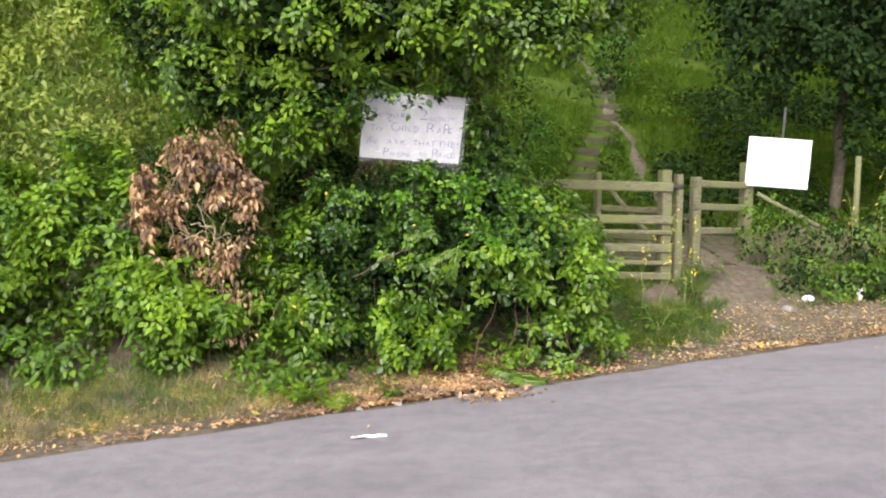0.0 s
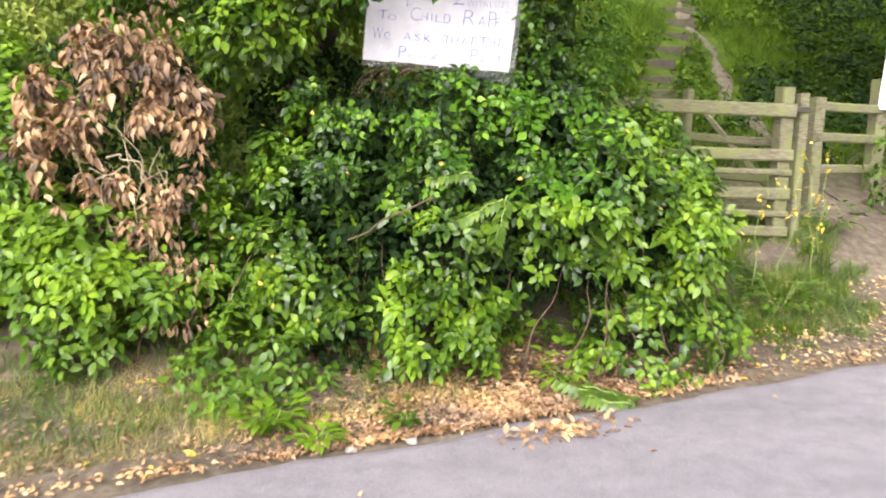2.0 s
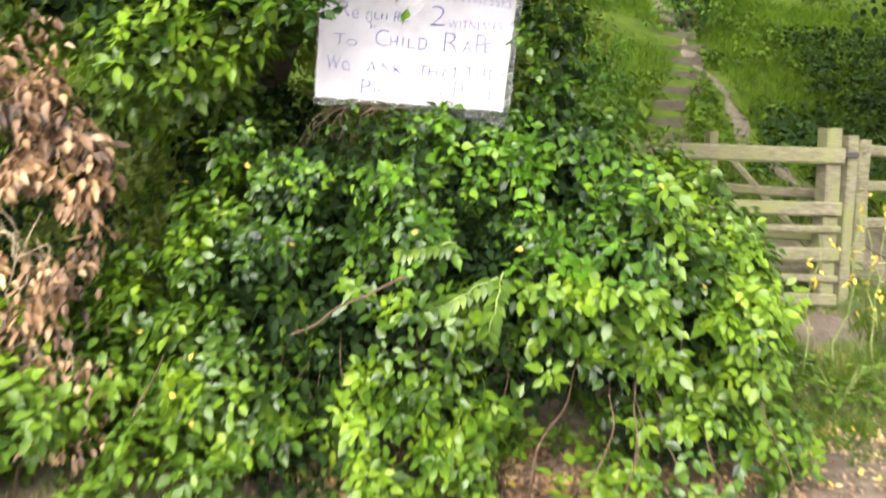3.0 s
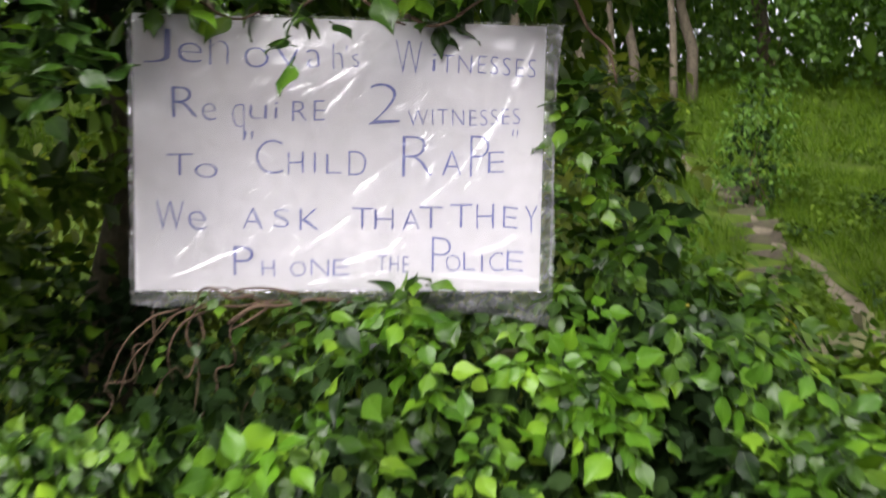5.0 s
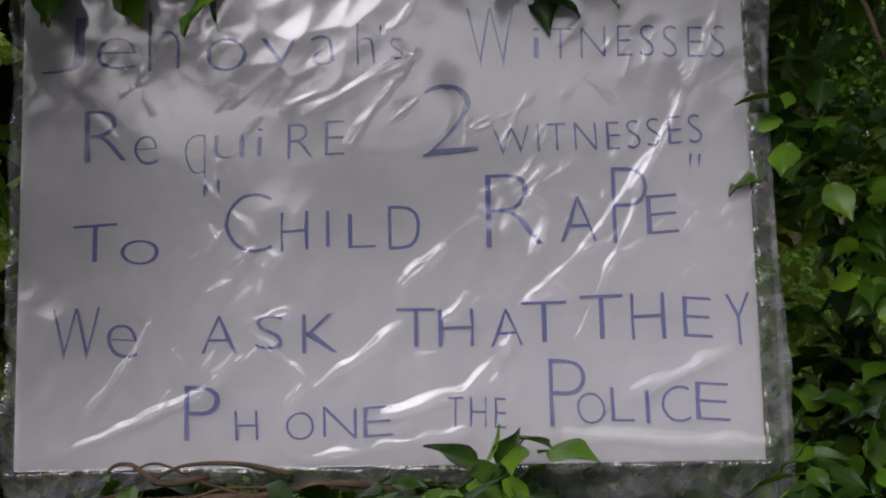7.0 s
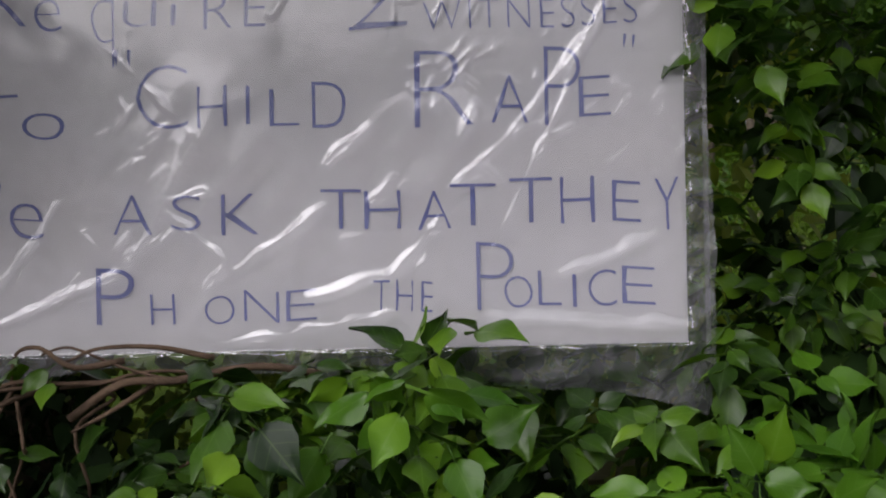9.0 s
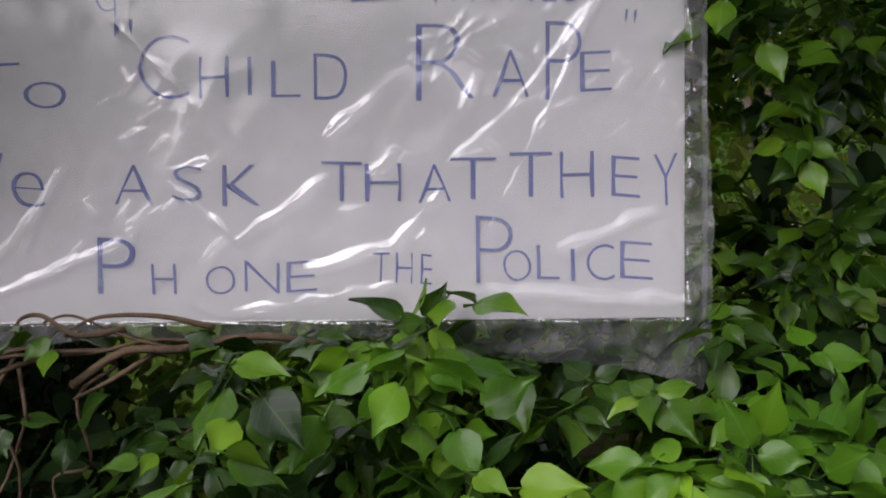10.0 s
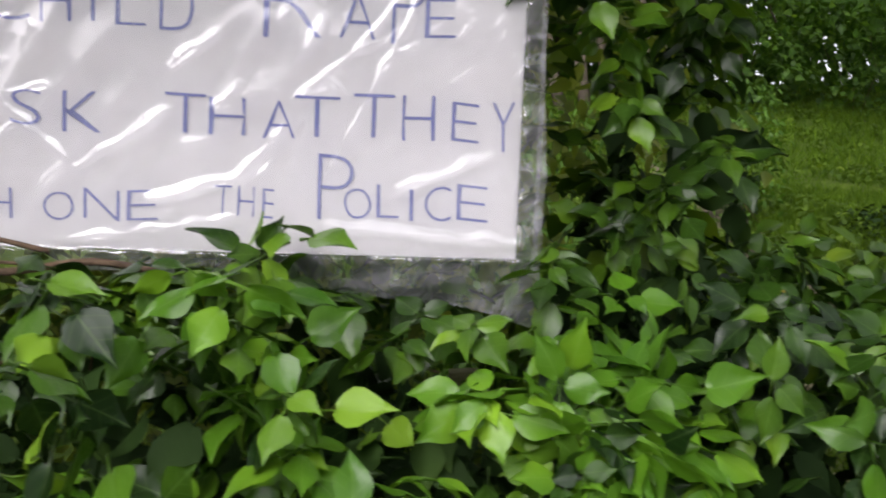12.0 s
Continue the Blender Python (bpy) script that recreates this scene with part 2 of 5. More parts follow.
def leaf_form(ts, ws, cols, fold=0.15, droop=0.25, notch=0.0, wave=0.0, twist=0.0):
    """A leaf of length 1 along y: rows at ts, half widths ws, folded on the midrib, drooping to the tip."""
    v, uv = [], []
    for t, w in zip(ts, ws):
        for c in np.linspace(-1, 1, cols):
            x = c * w
            y = t - (notch * abs(c) * (1 - t) ** 3 if t >= 0 else 0)
            z = fold * abs(x) - droop * t * t + wave * math.sin(6 * t + 3 * c) * abs(c) + twist * x * t
            v.append((x, y, z))
            uv.append((0.5 + x, t))
    f = [(r * cols + k, r * cols + k + 1, (r + 1) * cols + k + 1, (r + 1) * cols + k) for r in range(len(ts) - 1) for k in range(cols - 1)]
    return np.array(v), np.array(f), np.array(uv)


IVY_HI = [leaf_form((-0.4, -0.03, 0, 0.09, 0.24, 0.42, 0.6, 0.79, 1), (0.014, 0.014, *ws), 5, fo, dr, 0.06, wv, tw) for ws, fo, dr, wv, tw in (
    ((0.08, 0.2, 0.32, 0.35, 0.26, 0.12, 0.004), 0.22, 0.12, 0.05, 0.0), ((0.09, 0.21, 0.33, 0.37, 0.29, 0.13, 0.004), 0.1, 0.2, 0.07, 0.25),
    ((0.11, 0.27, 0.38, 0.34, 0.21, 0.08, 0.004), 0.38, 0.08, 0.06, -0.25), ((0.08, 0.18, 0.29, 0.33, 0.26, 0.12, 0.004), 0.28, 0.28, 0.06, 0.2),
    ((0.09, 0.22, 0.35, 0.37, 0.27, 0.11, 0.004), -0.12, 0.16, 0.08, 0.1))]
IVY_LO = [leaf_form((0, 0.3, 0.6, 1), ws, 3, fo, dr, 0.05) for ws, fo, dr in (((0.08, 0.31, 0.27, 0.01), 0.3, 0.12), ((0.06, 0.26, 0.28, 0.01), 0.15, 0.25), ((0.08, 0.35, 0.25, 0.01), 0.45, 0.06))]
OVATE = [leaf_form((0, 0.3, 0.65, 1), (0.04, 0.26, 0.2, 0.01), 3, fo, dr) for fo, dr in ((0.3, 0.2), (0.1, 0.4))]
BROAD = [leaf_form((0, 0.4, 1), (0.1, 0.4, 0.03), 3, fo, dr) for fo, dr in ((0.3, 0.3), (0.1, 0.1))]
CURLED = [leaf_form((0, 0.25, 0.6, 1), (0.06, 0.24, 0.2, 0.02), 3, fo, dr, 0, 0.05) for fo, dr in ((0.9, 0.4), (0.6, -0.3), (1.3, 0.1))]
FALLEN = [leaf_form((0, 0.3, 0.65, 1), (0.06, 0.27, 0.22, 0.02), 3, fo, dr, 0, 0.04) for fo, dr in ((0.4, 0.15), (0.2, -0.2), (0.7, 0.1))]
BLADE = [leaf_form((0, 0.5, 1), (0.03, 0.022, 0.003), 2, 0, dr) for dr in (0.25, 0.5, 0.8)]


def unit(v):
    return v / (np.linalg.norm(v, axis=1)[:, None] + 1e-9)


def leaves(name, forms, at, tip, up, size, material, parent=None, label="", kind="stuff"):
    """One mesh of many leaves: places, tip directions, upper sides and lengths."""
    at, tip, up, size = (np.asarray(a, float) for a in (at, tip, up, size))
    tip = unit(tip)
    side = unit(np.cross(tip, up))
    nor = np.cross(side, tip)
    pick = rng.integers(0, len(forms), len(at))
    vs, fs, us, base = [], [], [], 0
    for k, (v, f, uv) in enumerate(forms):
        i = np.nonzero(pick == k)[0]
        if not len(i):
            continue
        w = at[i, None] + size[i, None, None] * (v[None, :, :1] * side[i, None] + v[None, :, 1:2] * tip[i, None] + v[None, :, 2:] * nor[i, None])
        vs.append(w.reshape(-1, 3))
        fs.append((f[None] + (np.arange(len(i)) * len(v))[:, None, None] + base).reshape(-1, 4))
        us.append(np.tile(uv, (len(i), 1)))
        base += len(i) * len(v)
    ob = new(name, array_mesh(name, np.concatenate(vs), np.concatenate(fs), material, np.concatenate(us)))
    ob.parent = parent
    return tagged(ob, label, "", "", kind)


def tube(bm, pts, r0, r1, sides=6):
    """A tapering round stem through points."""
    pts = [Vector(p) for p in pts]
    rings = []
    for i, p in enumerate(pts):
        d = (pts[min(i + 1, len(pts) - 1)] - pts[max(i - 1, 0)]).normalized()
        a = d.orthogonal().normalized()
        b = d.cross(a)
        r = r0 + (r1 - r0) * i / (len(pts) - 1)
        rings.append([bm.verts.new(p + r * (math.cos(k * math.tau / sides) * a + math.sin(k * math.tau / sides) * b)) for k in range(sides)])
    for q, s in zip(rings, rings[1:]):
        # line the next ring up with this one, so that the stem does not twist
        off = min(range(sides), key=lambda o: sum((q[k].co - s[(k + o) % sides].co).length for k in range(sides)))
        for k in range(sides):
            f = bm.faces.new((q[k], q[(k + 1) % sides], s[(k + 1 + off) % sides], s[(k + off) % sides]))
            f.smooth = True
        s[:] = s[off:] + s[:off]
    bm.faces.new(rings[0][::-1])
    bm.faces.new(rings[-1])


def smooth(pts, steps=4):
    """A rounder way through the same points."""
    p = [Vector(q) for q in pts]
    p = [p[0] * 2 - p[1]] + p + [p[-1] * 2 - p[-2]]
    out = []
    for a, b, c, d in zip(p, p[1:], p[2:], p[3:]):
        for i in range(steps):
            t = i / steps
            out.append(0.5 * (2 * b + (c - a) * t + (2 * a - 5 * b + 4 * c - d) * t * t + (3 * b - a - 3 * c + d) * t ** 3))
    return out + [p[-2]]


def wander(a, b, n, amount, seed):
    """Points from a to b along a crooked way."""
    r = random.Random(seed)
    a, b = Vector(a), Vector(b)
    k = (b - a).length * amount
    return [a.lerp(b, i / n) + (Vector((r.uniform(-k, k), r.uniform(-k, k), r.uniform(-k, k))) if 0 < i < n else Vector()) for i in range(n + 1)]


def box(bm, m, sx, sy, sz, bevel=0.0):
    """A box of that size centred on the pose m, with worn edges."""
    made = bmesh.ops.create_cube(bm, size=1)["verts"]
    for v in made:
        v.co = m @ Vector((v.co.x * sx, v.co.y * sy, v.co.z * sz))
    if bevel:
        es = list({e for v in made for e in v.link_edges})
        bmesh.ops.bevel(bm, geom=es, offset=bevel, segments=2, affect="EDGES", profile=0.6)


# ---- the lie of the land ----
def past_edge(x, y):
    """Metres from the road's edge, up the bank."""
    return (y - 6.03 - 0.445 * x) * 0.914


def road_z(x):
    return 0.03 + 0.9 * np.tanh(x / 20)


def ground_z(x, y):
    s = past_edge(x, y)
    rise = np.interp(s, [-400, -7.2, -6.6, 0, 0.5, 1, 1.63, 2.2, 5, 6.6, 10, 15.6, 20, 30, 400], [0.4, 0.25, -0.05, 0.002, 0.03, 0.14, 0.38, 0.54, 1.6, 2.4, 4.0, 6.8, 8.8, 12, 18])
    return road_z(x) + rise


def lumpy(x, y):
    return 0.03 * noise.noise((x * 1.3, y * 1.3, 0)) + 0.015 * noise.noise((x * 5, y * 5, 3))


def land():
    def axis(lo, hi, fine, step):
        a = list(np.arange(fine[0], fine[1], step))
        g, out = step, []
        while a[-1] < hi:
            g *= 1.25
            a.append(a[-1] + g)
        g = step
        while a[0] > lo:
            g *= 1.25
            a.insert(0, a[0] - g)
        return np.array(a)
    xs, ys = axis(-300, 300, (-5, 8), 0.12), axis(-300, 400, (4, 17), 0.12)
    X, Y = np.meshgrid(xs, ys)
    Z = ground_z(X, Y)
    S = past_edge(X, Y)
    L = np.array([[lumpy(x, y) for x in xs] for y in ys])
    Z += L * np.clip(S, 0, 1)
    nx, ny = len(xs), len(ys)
    idx = np.arange(nx * ny).reshape(ny, nx)
    f = np.stack([idx[:-1, :-1], idx[:-1, 1:], idx[1:, 1:], idx[1:, :-1]], -1).reshape(-1, 4)
    return tagged(new("ground", array_mesh("ground", np.stack([X, Y, Z], -1).reshape(-1, 3), f, soil_mat)), "brown leaf-strewn verge and turf bank climbing from the road", "ground", kind="structure")


land()


def carriageway():
    along = np.concatenate([np.arange(-250, -8, 6), np.arange(-8, 12, 0.1), np.arange(12, 250, 6)])
    across = np.concatenate([np.arange(-6.6, -0.6, 0.4), np.arange(-0.6, 0.001, 0.06)])
    v = []
    for s in across:
        for a in along:
            k = s
            if s > -0.3:
                k = s + (0.07 * noise.noise((a * 1.7, 0, 0)) + 0.035 * noise.noise((a * 7, 0, 4))) * (s + 0.3) / 0.3
            x = a * 0.914 - k * 0.407
            y = 6.03 + a * 0.407 + k * 0.914
            edge = -0.025 if s > -0.01 else 0
            v.append((x, y, road_z(x) + 0.012 - 0.02 * (s + 3.3) ** 2 / 11 + edge + 0.02))
    na = len(along)
    f = [(r * na + k, r * na + k + 1, (r + 1) * na + k + 1, (r + 1) * na + k) for r in range(len(across) - 1) for k in range(na - 1)]
    return tagged(new("road", array_mesh("road", np.array(v), np.array(f), asphalt_mat)), "worn grey asphalt lane with a crumbling edge", "road", kind="structure")


carriageway()

# ---- the placard in the ivy ----
SW, SH = 0.757, 0.502
LH = 0.49  # height that the lettering is spaced over, from the lower edge
sign_u = Vector((0.741, 0.143, -0.043)).normalized()
sign_v = Vector((0.043, -0.102, 0.478))
sign_v = (sign_v - sign_v.dot(sign_u) * sign_u).normalized()
sign_w = sign_u.cross(sign_v)
SIGN = Matrix((sign_u, sign_v, sign_w)).transposed().to_4x4()
SIGN.translation = Vector((-0.617, 6.900, 1.644))
SIGN_IN = np.array(SIGN.inverted())


def in_sign(p):
    """Places as across, up and out of the placard's face."""
    return np.asarray(p) @ SIGN_IN[:3, :3].T + SIGN_IN[:3, 3]


def letters(holder, text, x0, x1, top, base, lean=0.0, material=None, z=0.0012, name="lettering"):
    """Built-in font, fitted to a rectangle of the board, as one flat mesh. Units: board widths across, board heights down."""
    cu = bpy.data.curves.new(name, "FONT")
    cu.body, cu.resolution_u = text, 4
    # one pen: taller letters are thinned more
    cu.offset = -0.028 if (base - top) * LH > 0.06 else -0.021
    cu.space_character = 1.15
    tmp = new(name, cu)
    me = bpy.data.meshes.new_from_object(tmp.evaluated_get(bpy.context.evaluated_depsgraph_get()))
    bpy.data.objects.remove(tmp)
    co = np.array([v.co for v in me.vertices])
    lo, hi = co.min(0), co.max(0)
    hi = np.maximum(hi, lo + 1e-3)
    n = (co - lo) / (hi - lo + 1e-9)
    x = (x0 + n[:, 0] * (x1 - x0)) * SW
    y = (1 - base + n[:, 1] * (base - top)) * LH
    x += (y - y.mean()) * lean + 0.0008 * np.sin(y * 160 + x0 * 9)
    y += 0.0012 * np.sin(x * 45 + x0 * 31) + (x - x.mean()) * 0.03 * math.sin(x0 * 40)
    for v, a, b in zip(me.vertices, x, y):
        v.co = (a, b, z + 0.0003 * (round(x0 * 1000) % 4 - 2))
    me.polygons.foreach_set("use_smooth", [False] * len(me.polygons))
    me.update()
    me.materials.append(material or ink_mat)
    ob = new(name, me)
    ob.parent = holder
    return tagged(ob, "blue marker pen handwriting")


# long creases of the film: from, to, half width, height
CREASES = [(0.555, 0.075, 0.69, 0.36, 0.0055, 0.0024), (0.69, 0.36, 0.74, 0.47, 0.006, 0.002), (0.487, 0.06, 0.515, 0.155, 0.006, 0.0024), (0.515, 0.155, 0.585, 0.212, 0.006, 0.0024),
           (0.585, 0.212, 0.668, 0.315, 0.006, 0.0022), (0.668, 0.315, 0.71, 0.42, 0.006, 0.002), (0.316, 0.08, 0.4, 0.138, 0.007, 0.0028), (0.25, 0.135, 0.316, 0.08, 0.006, 0.0022),
           (0.385, 0.05, 0.47, 0.075, 0.011, 0.004), (0.46, 0.07, 0.5, 0.115, 0.008, 0.003), (0.635, 0.068, 0.725, 0.105, 0.012, 0.004), (0.3, 0.006, 0.47, 0.036, 0.007, 0.0026),
           (0.55, 0.03, 0.757, 0.016, 0.012, 0.005), (0.1, 0.05, 0.14, 0.145, 0.006, 0.0022), (0.2, 0.29, 0.27, 0.213, 0.005, 0.0018), (0.06, 0.02, 0.2, 0.075, 0.008, 0.0028),
           (0.41, 0.19, 0.44, 0.215, 0.007, 0.003), (0.53, 0.2, 0.545, 0.235, 0.009, 0.0034), (0.3, 0.36, 0.42, 0.42, 0.008, 0.0028), (0.42, 0.42, 0.35, 0.33, 0.007, 0.0026), (0.05, 0.02, 0.12, 0.11, 0.006, 0.002)]


def facets(x, y, scale, seed):
    """Distance to the nearest of many scattered points: the flat-sided dents of crumpled film."""
    g = np.random.default_rng(seed)
    px, py = g.uniform(0.1, 0.9, (64, 64)), g.uniform(0.1, 0.9, (64, 64))
    a, b = x * scale + 20, y * scale + 20
    i, j = np.floor(a).astype(int), np.floor(b).astype(int)
    best = np.full(a.shape, 9.0)
    for di in (-1, 0, 1):
        for dj in (-1, 0, 1):
            p, q = i + di, j + dj
            best = np.minimum(best, np.hypot(p + px[p % 64, q % 64] - a, q + py[p % 64, q % 64] - b))
    return best


def placard():
    holder = empty("placard", label="white protest placard in wrinkled clear film hung among ivy", category="sign")
    holder.matrix_world = SIGN
    bm = bmesh.new()
    box(bm, pose(SW / 2, SH / 2, -0.004), SW, SH, 0.008, 0.0015)
    part("board", bm, board_mat, holder, "white foam board")

    def line(*words):
        for text, x0, x1, top, base in words:
            letters(holder, text, x0, x1, top, base)
    line(("J", 0.025, 0.089, 0.03, 0.155), ("e", 0.105, 0.163, 0.08, 0.152), ("h", 0.18, 0.225, 0.02, 0.153), ("o", 0.261, 0.319, 0.085, 0.16), ("v", 0.34, 0.393, 0.09, 0.153), ("a", 0.41, 0.45, 0.092, 0.158),
         ("h", 0.472, 0.498, 0.065, 0.156), ("'s", 0.504, 0.537, 0.074, 0.151), ("W", 0.627, 0.691, 0.043, 0.172), ("i", 0.716, 0.725, 0.092, 0.158), ("TNESSES", 0.738, 0.976, 0.097, 0.165))
    line(("R", 0.091, 0.15, 0.239, 0.351), ("e", 0.162, 0.195, 0.294, 0.358), ("q", 0.233, 0.261, 0.297, 0.431), ("u", 0.274, 0.315, 0.3, 0.351), ("i", 0.333, 0.341, 0.289, 0.349), ("RE", 0.376, 0.455, 0.28, 0.355),
         ("2", 0.563, 0.638, 0.207, 0.361), ("WITNESSES", 0.659, 0.938, 0.296, 0.356))
    line(("T", 0.077, 0.139, 0.485, 0.565), ("o", 0.144, 0.198, 0.519, 0.572), ('"', 0.262, 0.283, 0.395, 0.426), ("C", 0.289, 0.353, 0.43, 0.557), ("H", 0.365, 0.403, 0.469, 0.551), ("I", 0.427, 0.432, 0.472, 0.548),
         ("L", 0.457, 0.495, 0.476, 0.549), ("D", 0.512, 0.557, 0.465, 0.557))
    line(("R", 0.645, 0.722, 0.401, 0.555), ("A", 0.746, 0.794, 0.453, 0.548), ("P", 0.816, 0.862, 0.396, 0.555), ("E", 0.86, 0.902, 0.457, 0.538), ('"', 0.92, 0.935, 0.372, 0.4))
    line(("W", 0.05, 0.116, 0.661, 0.771), ("e", 0.127, 0.169, 0.7, 0.77), ("A", 0.256, 0.305, 0.683, 0.762), ("S", 0.331, 0.369, 0.687, 0.757), ("K", 0.394, 0.442, 0.688, 0.769), ("T", 0.523, 0.575, 0.679, 0.758),
         ("H", 0.579, 0.626, 0.685, 0.761), ("A", 0.648, 0.691, 0.683, 0.76), ("T", 0.689, 0.749, 0.673, 0.758))
    line(("T", 0.766, 0.822, 0.662, 0.753), ("H", 0.833, 0.878, 0.658, 0.752), ("E", 0.901, 0.939, 0.671, 0.753), ("Y", 0.958, 0.99, 0.665, 0.77))
    line(("P", 0.234, 0.282, 0.83, 0.942), ("H", 0.303, 0.334, 0.885, 0.945), ("O", 0.372, 0.41, 0.887, 0.944), ("N", 0.421, 0.466, 0.88, 0.941), ("E", 0.475, 0.515, 0.879, 0.94), ("THE", 0.588, 0.665, 0.866, 0.927))
    line(("P", 0.723, 0.77, 0.79, 0.926), ("O", 0.758, 0.795, 0.858, 0.922), ("L", 0.802, 0.832, 0.851, 0.92), ("I", 0.847, 0.852, 0.855, 0.921), ("C", 0.869, 0.905, 0.85, 0.924), ("E", 0.912, 0.956, 0.843, 0.919))

    # the film: loose at the right side and below, crumpled over the face
    nx, ny = 500, 340
    A, B = np.meshgrid(np.linspace(0, 1, nx), np.linspace(0, 1, ny))
    right = 0.022 + 0.006 * np.sin(B * 7) + 0.008 * B ** 3
    low = 0.024 + 0.05 * np.clip(A - 0.7, 0, 1) / 0.3 + 0.006 * np.sin(A * 19) - 0.012 * np.clip(0.85 - np.abs(A - 0.4) * 3, 0, 1)
    X = -0.006 + A * (SW + 0.006 + right)
    Y = -low + B * (SH + low + 0.004)

    def soft(scale, seed, gain=1.0, lift=0.0):
        return np.clip(gain * np.array([noise.noise((p * scale, q * scale, seed)) for p, q in zip(X.ravel(), Y.ravel())]).reshape(X.shape) + lift, 0, 1)
    bend = 0.025 * (soft(7, 2, 1, 0.5) - 0.5)
    # broad slack waves, patches of crumple in two sizes, then the long drawn creases
    Z = 0.003 + 0.006 * soft(3, 9, 1, 0.5)
    E, D = 0.55 * X + 0.83 * Y, 0.83 * X - 0.55 * Y
    Z += 0.0036 * facets(0.5 * E + bend, D - bend, 26, 3) * soft(5, 11, 2.4, 0.05)
    g = np.random.default_rng(23)
    shards = []
    for k in range(26):
        cx, cy = g.uniform(0.02, SW - 0.02), g.uniform(0.02, SH - 0.02)
        for i in range(g.integers(3, 8)):
            t, r = math.radians(g.choice((52, 52, 75, 25, -40)) + g.normal() * 14), g.uniform(0.008, 0.04)
            x, y = cx + g.normal() * 0.022, cy + g.normal() * 0.022
            shards.append((x, y, x + r * math.cos(t), y + r * math.sin(t), g.uniform(0.0028, 0.0055), g.uniform(0.0008, 0.0019)))
    rough = 0.007 * (soft(38, 31, 1, 0.5) - 0.5)
    for x0, y0, x1, y1, w, hgt in CREASES + shards:
        dx, dy = x1 - x0, y1 - y0
        t = np.clip(((X + bend * 0.3 - x0) * dx + (Y - y0) * dy) / (dx * dx + dy * dy), 0, 1)
        d = np.abs(np.hypot(X + bend * 0.3 - x0 - t * dx, Y - y0 - t * dy) + rough)
        Z += hgt * 0.85 * np.clip(1 - d / (w * 0.8), 0, 1) * (0.45 + 0.55 * np.sin(np.pi * np.clip(t, 0.04, 0.96)))
    Z = np.maximum(Z, 0.0022)
    out = np.maximum.reduce([X - SW, -Y, -X, np.zeros_like(X)])
    Z = np.where(out > 0, Z * 1.4 - 0.25 * out + 0.003 * np.sin(X * 60 + Y * 45) + 0.009 * facets(X + bend, Y, 34, 9), Z)
    v = np.stack([X, Y, Z], -1).reshape(-1, 3)
    idx = np.arange(nx * ny).reshape(ny, nx)
    f = np.stack([idx[:-1, :-1], idx[:-1, 1:], idx[1:, 1:], idx[1:, :-1]], -1).reshape(-1, 4)
    ob = new("film", array_mesh("film", v, f, film_mat))
    ob.parent = holder
    ob.visible_shadow = False
    tagged(ob, "crumpled clear plastic film")
    bm = bmesh.new()
    box(bm, pose(SW + 0.022, SH * 0.42, -0.006), 0.005, SH * 0.9, 0.003, 0.001)
    part("film_hem", bm, film_mat, holder, "folded film edge")


placard()


def notice():
    """The smaller white notice beside the gate; its writing cannot be read."""
    holder = empty("notice", label="small white notice board on a post beside the gate", category="sign")
    m = look((3.62, 9.96, 1.68), (3.0, 4.0, 1.75))
    holder.matrix_world = m @ pose(0, 0, 0, 0, 180, 4)
    bm = bmesh.new()
    box(bm, pose(0, 0, 0), 0.66, 0.53, 0.012, 0.003)
    part("board", bm, notice_mat, holder, "white sheet")
    bm = bmesh.new()
    box(bm, pose(0.02, 0.42, -0.01), 0.025, 0.36, 0.01, 0.002)
    part("strap", bm, hinge_mat, holder, "thin dark hanging strap")
    for k in range(5):
        bm = bmesh.new()
        w = (0.42, 0.5, 0.36, 0.46, 0.3)[k]
        box(bm, pose(-0.02 * k, 0.16 - k * 0.075, 0.008), w, 0.008, 0.002)
        part("text_bar", bm, grey_ink_mat, holder, "faint unreadable line of writing")


notice()


# ---- gate, stile and posts ----
def beam(name, a, b, w, d, parent, material=timber_mat, seed=0):
    """A sawn timber from a to b, w wide across, d deep, with a slight warp."""
    a, b = Vector(a), Vector(b)
    ax = (b - a).normalized()
    ref = Vector((0, 0, 1)) if abs(ax.z) < 0.8 else Vector((0.3, -1, 0))
    s = ax.cross(ref).normalized()
    u = s.cross(ax)
    r = random.Random(seed)
    bm = bmesh.new()
    rings = []
    for i in range(5):
        c = a.lerp(b, i / 4) + u * r.uniform(-0.004, 0.004) + s * r.uniform(-0.003, 0.003)
        k = 0.012
        cs = ((-w / 2 + k, -d / 2), (w / 2 - k, -d / 2), (w / 2, -d / 2 + k), (w / 2, d / 2 - k), (w / 2 - k, d / 2), (-w / 2 + k, d / 2), (-w / 2, d / 2 - k), (-w / 2, -d / 2 + k))
        rings.append([bm.verts.new(c + u * p + s * q) for p, q in cs])
    for q, t in zip(rings, rings[1:]):
        for i in range(8):
            bm.faces.new((q[i], q[(i + 1) % 8], t[(i + 1) % 8], t[i]))
    bm.faces.new(rings[0][::-1])
    bm.faces.new(rings[-1])
    bmesh.ops.recalc_face_normals(bm, faces=bm.faces)
    return part(name, bm, material, parent)


GATE_POST = Vector((2.12, 8.78, 0))
LEFT_POST = Vector((0.1, 8.7, 0))


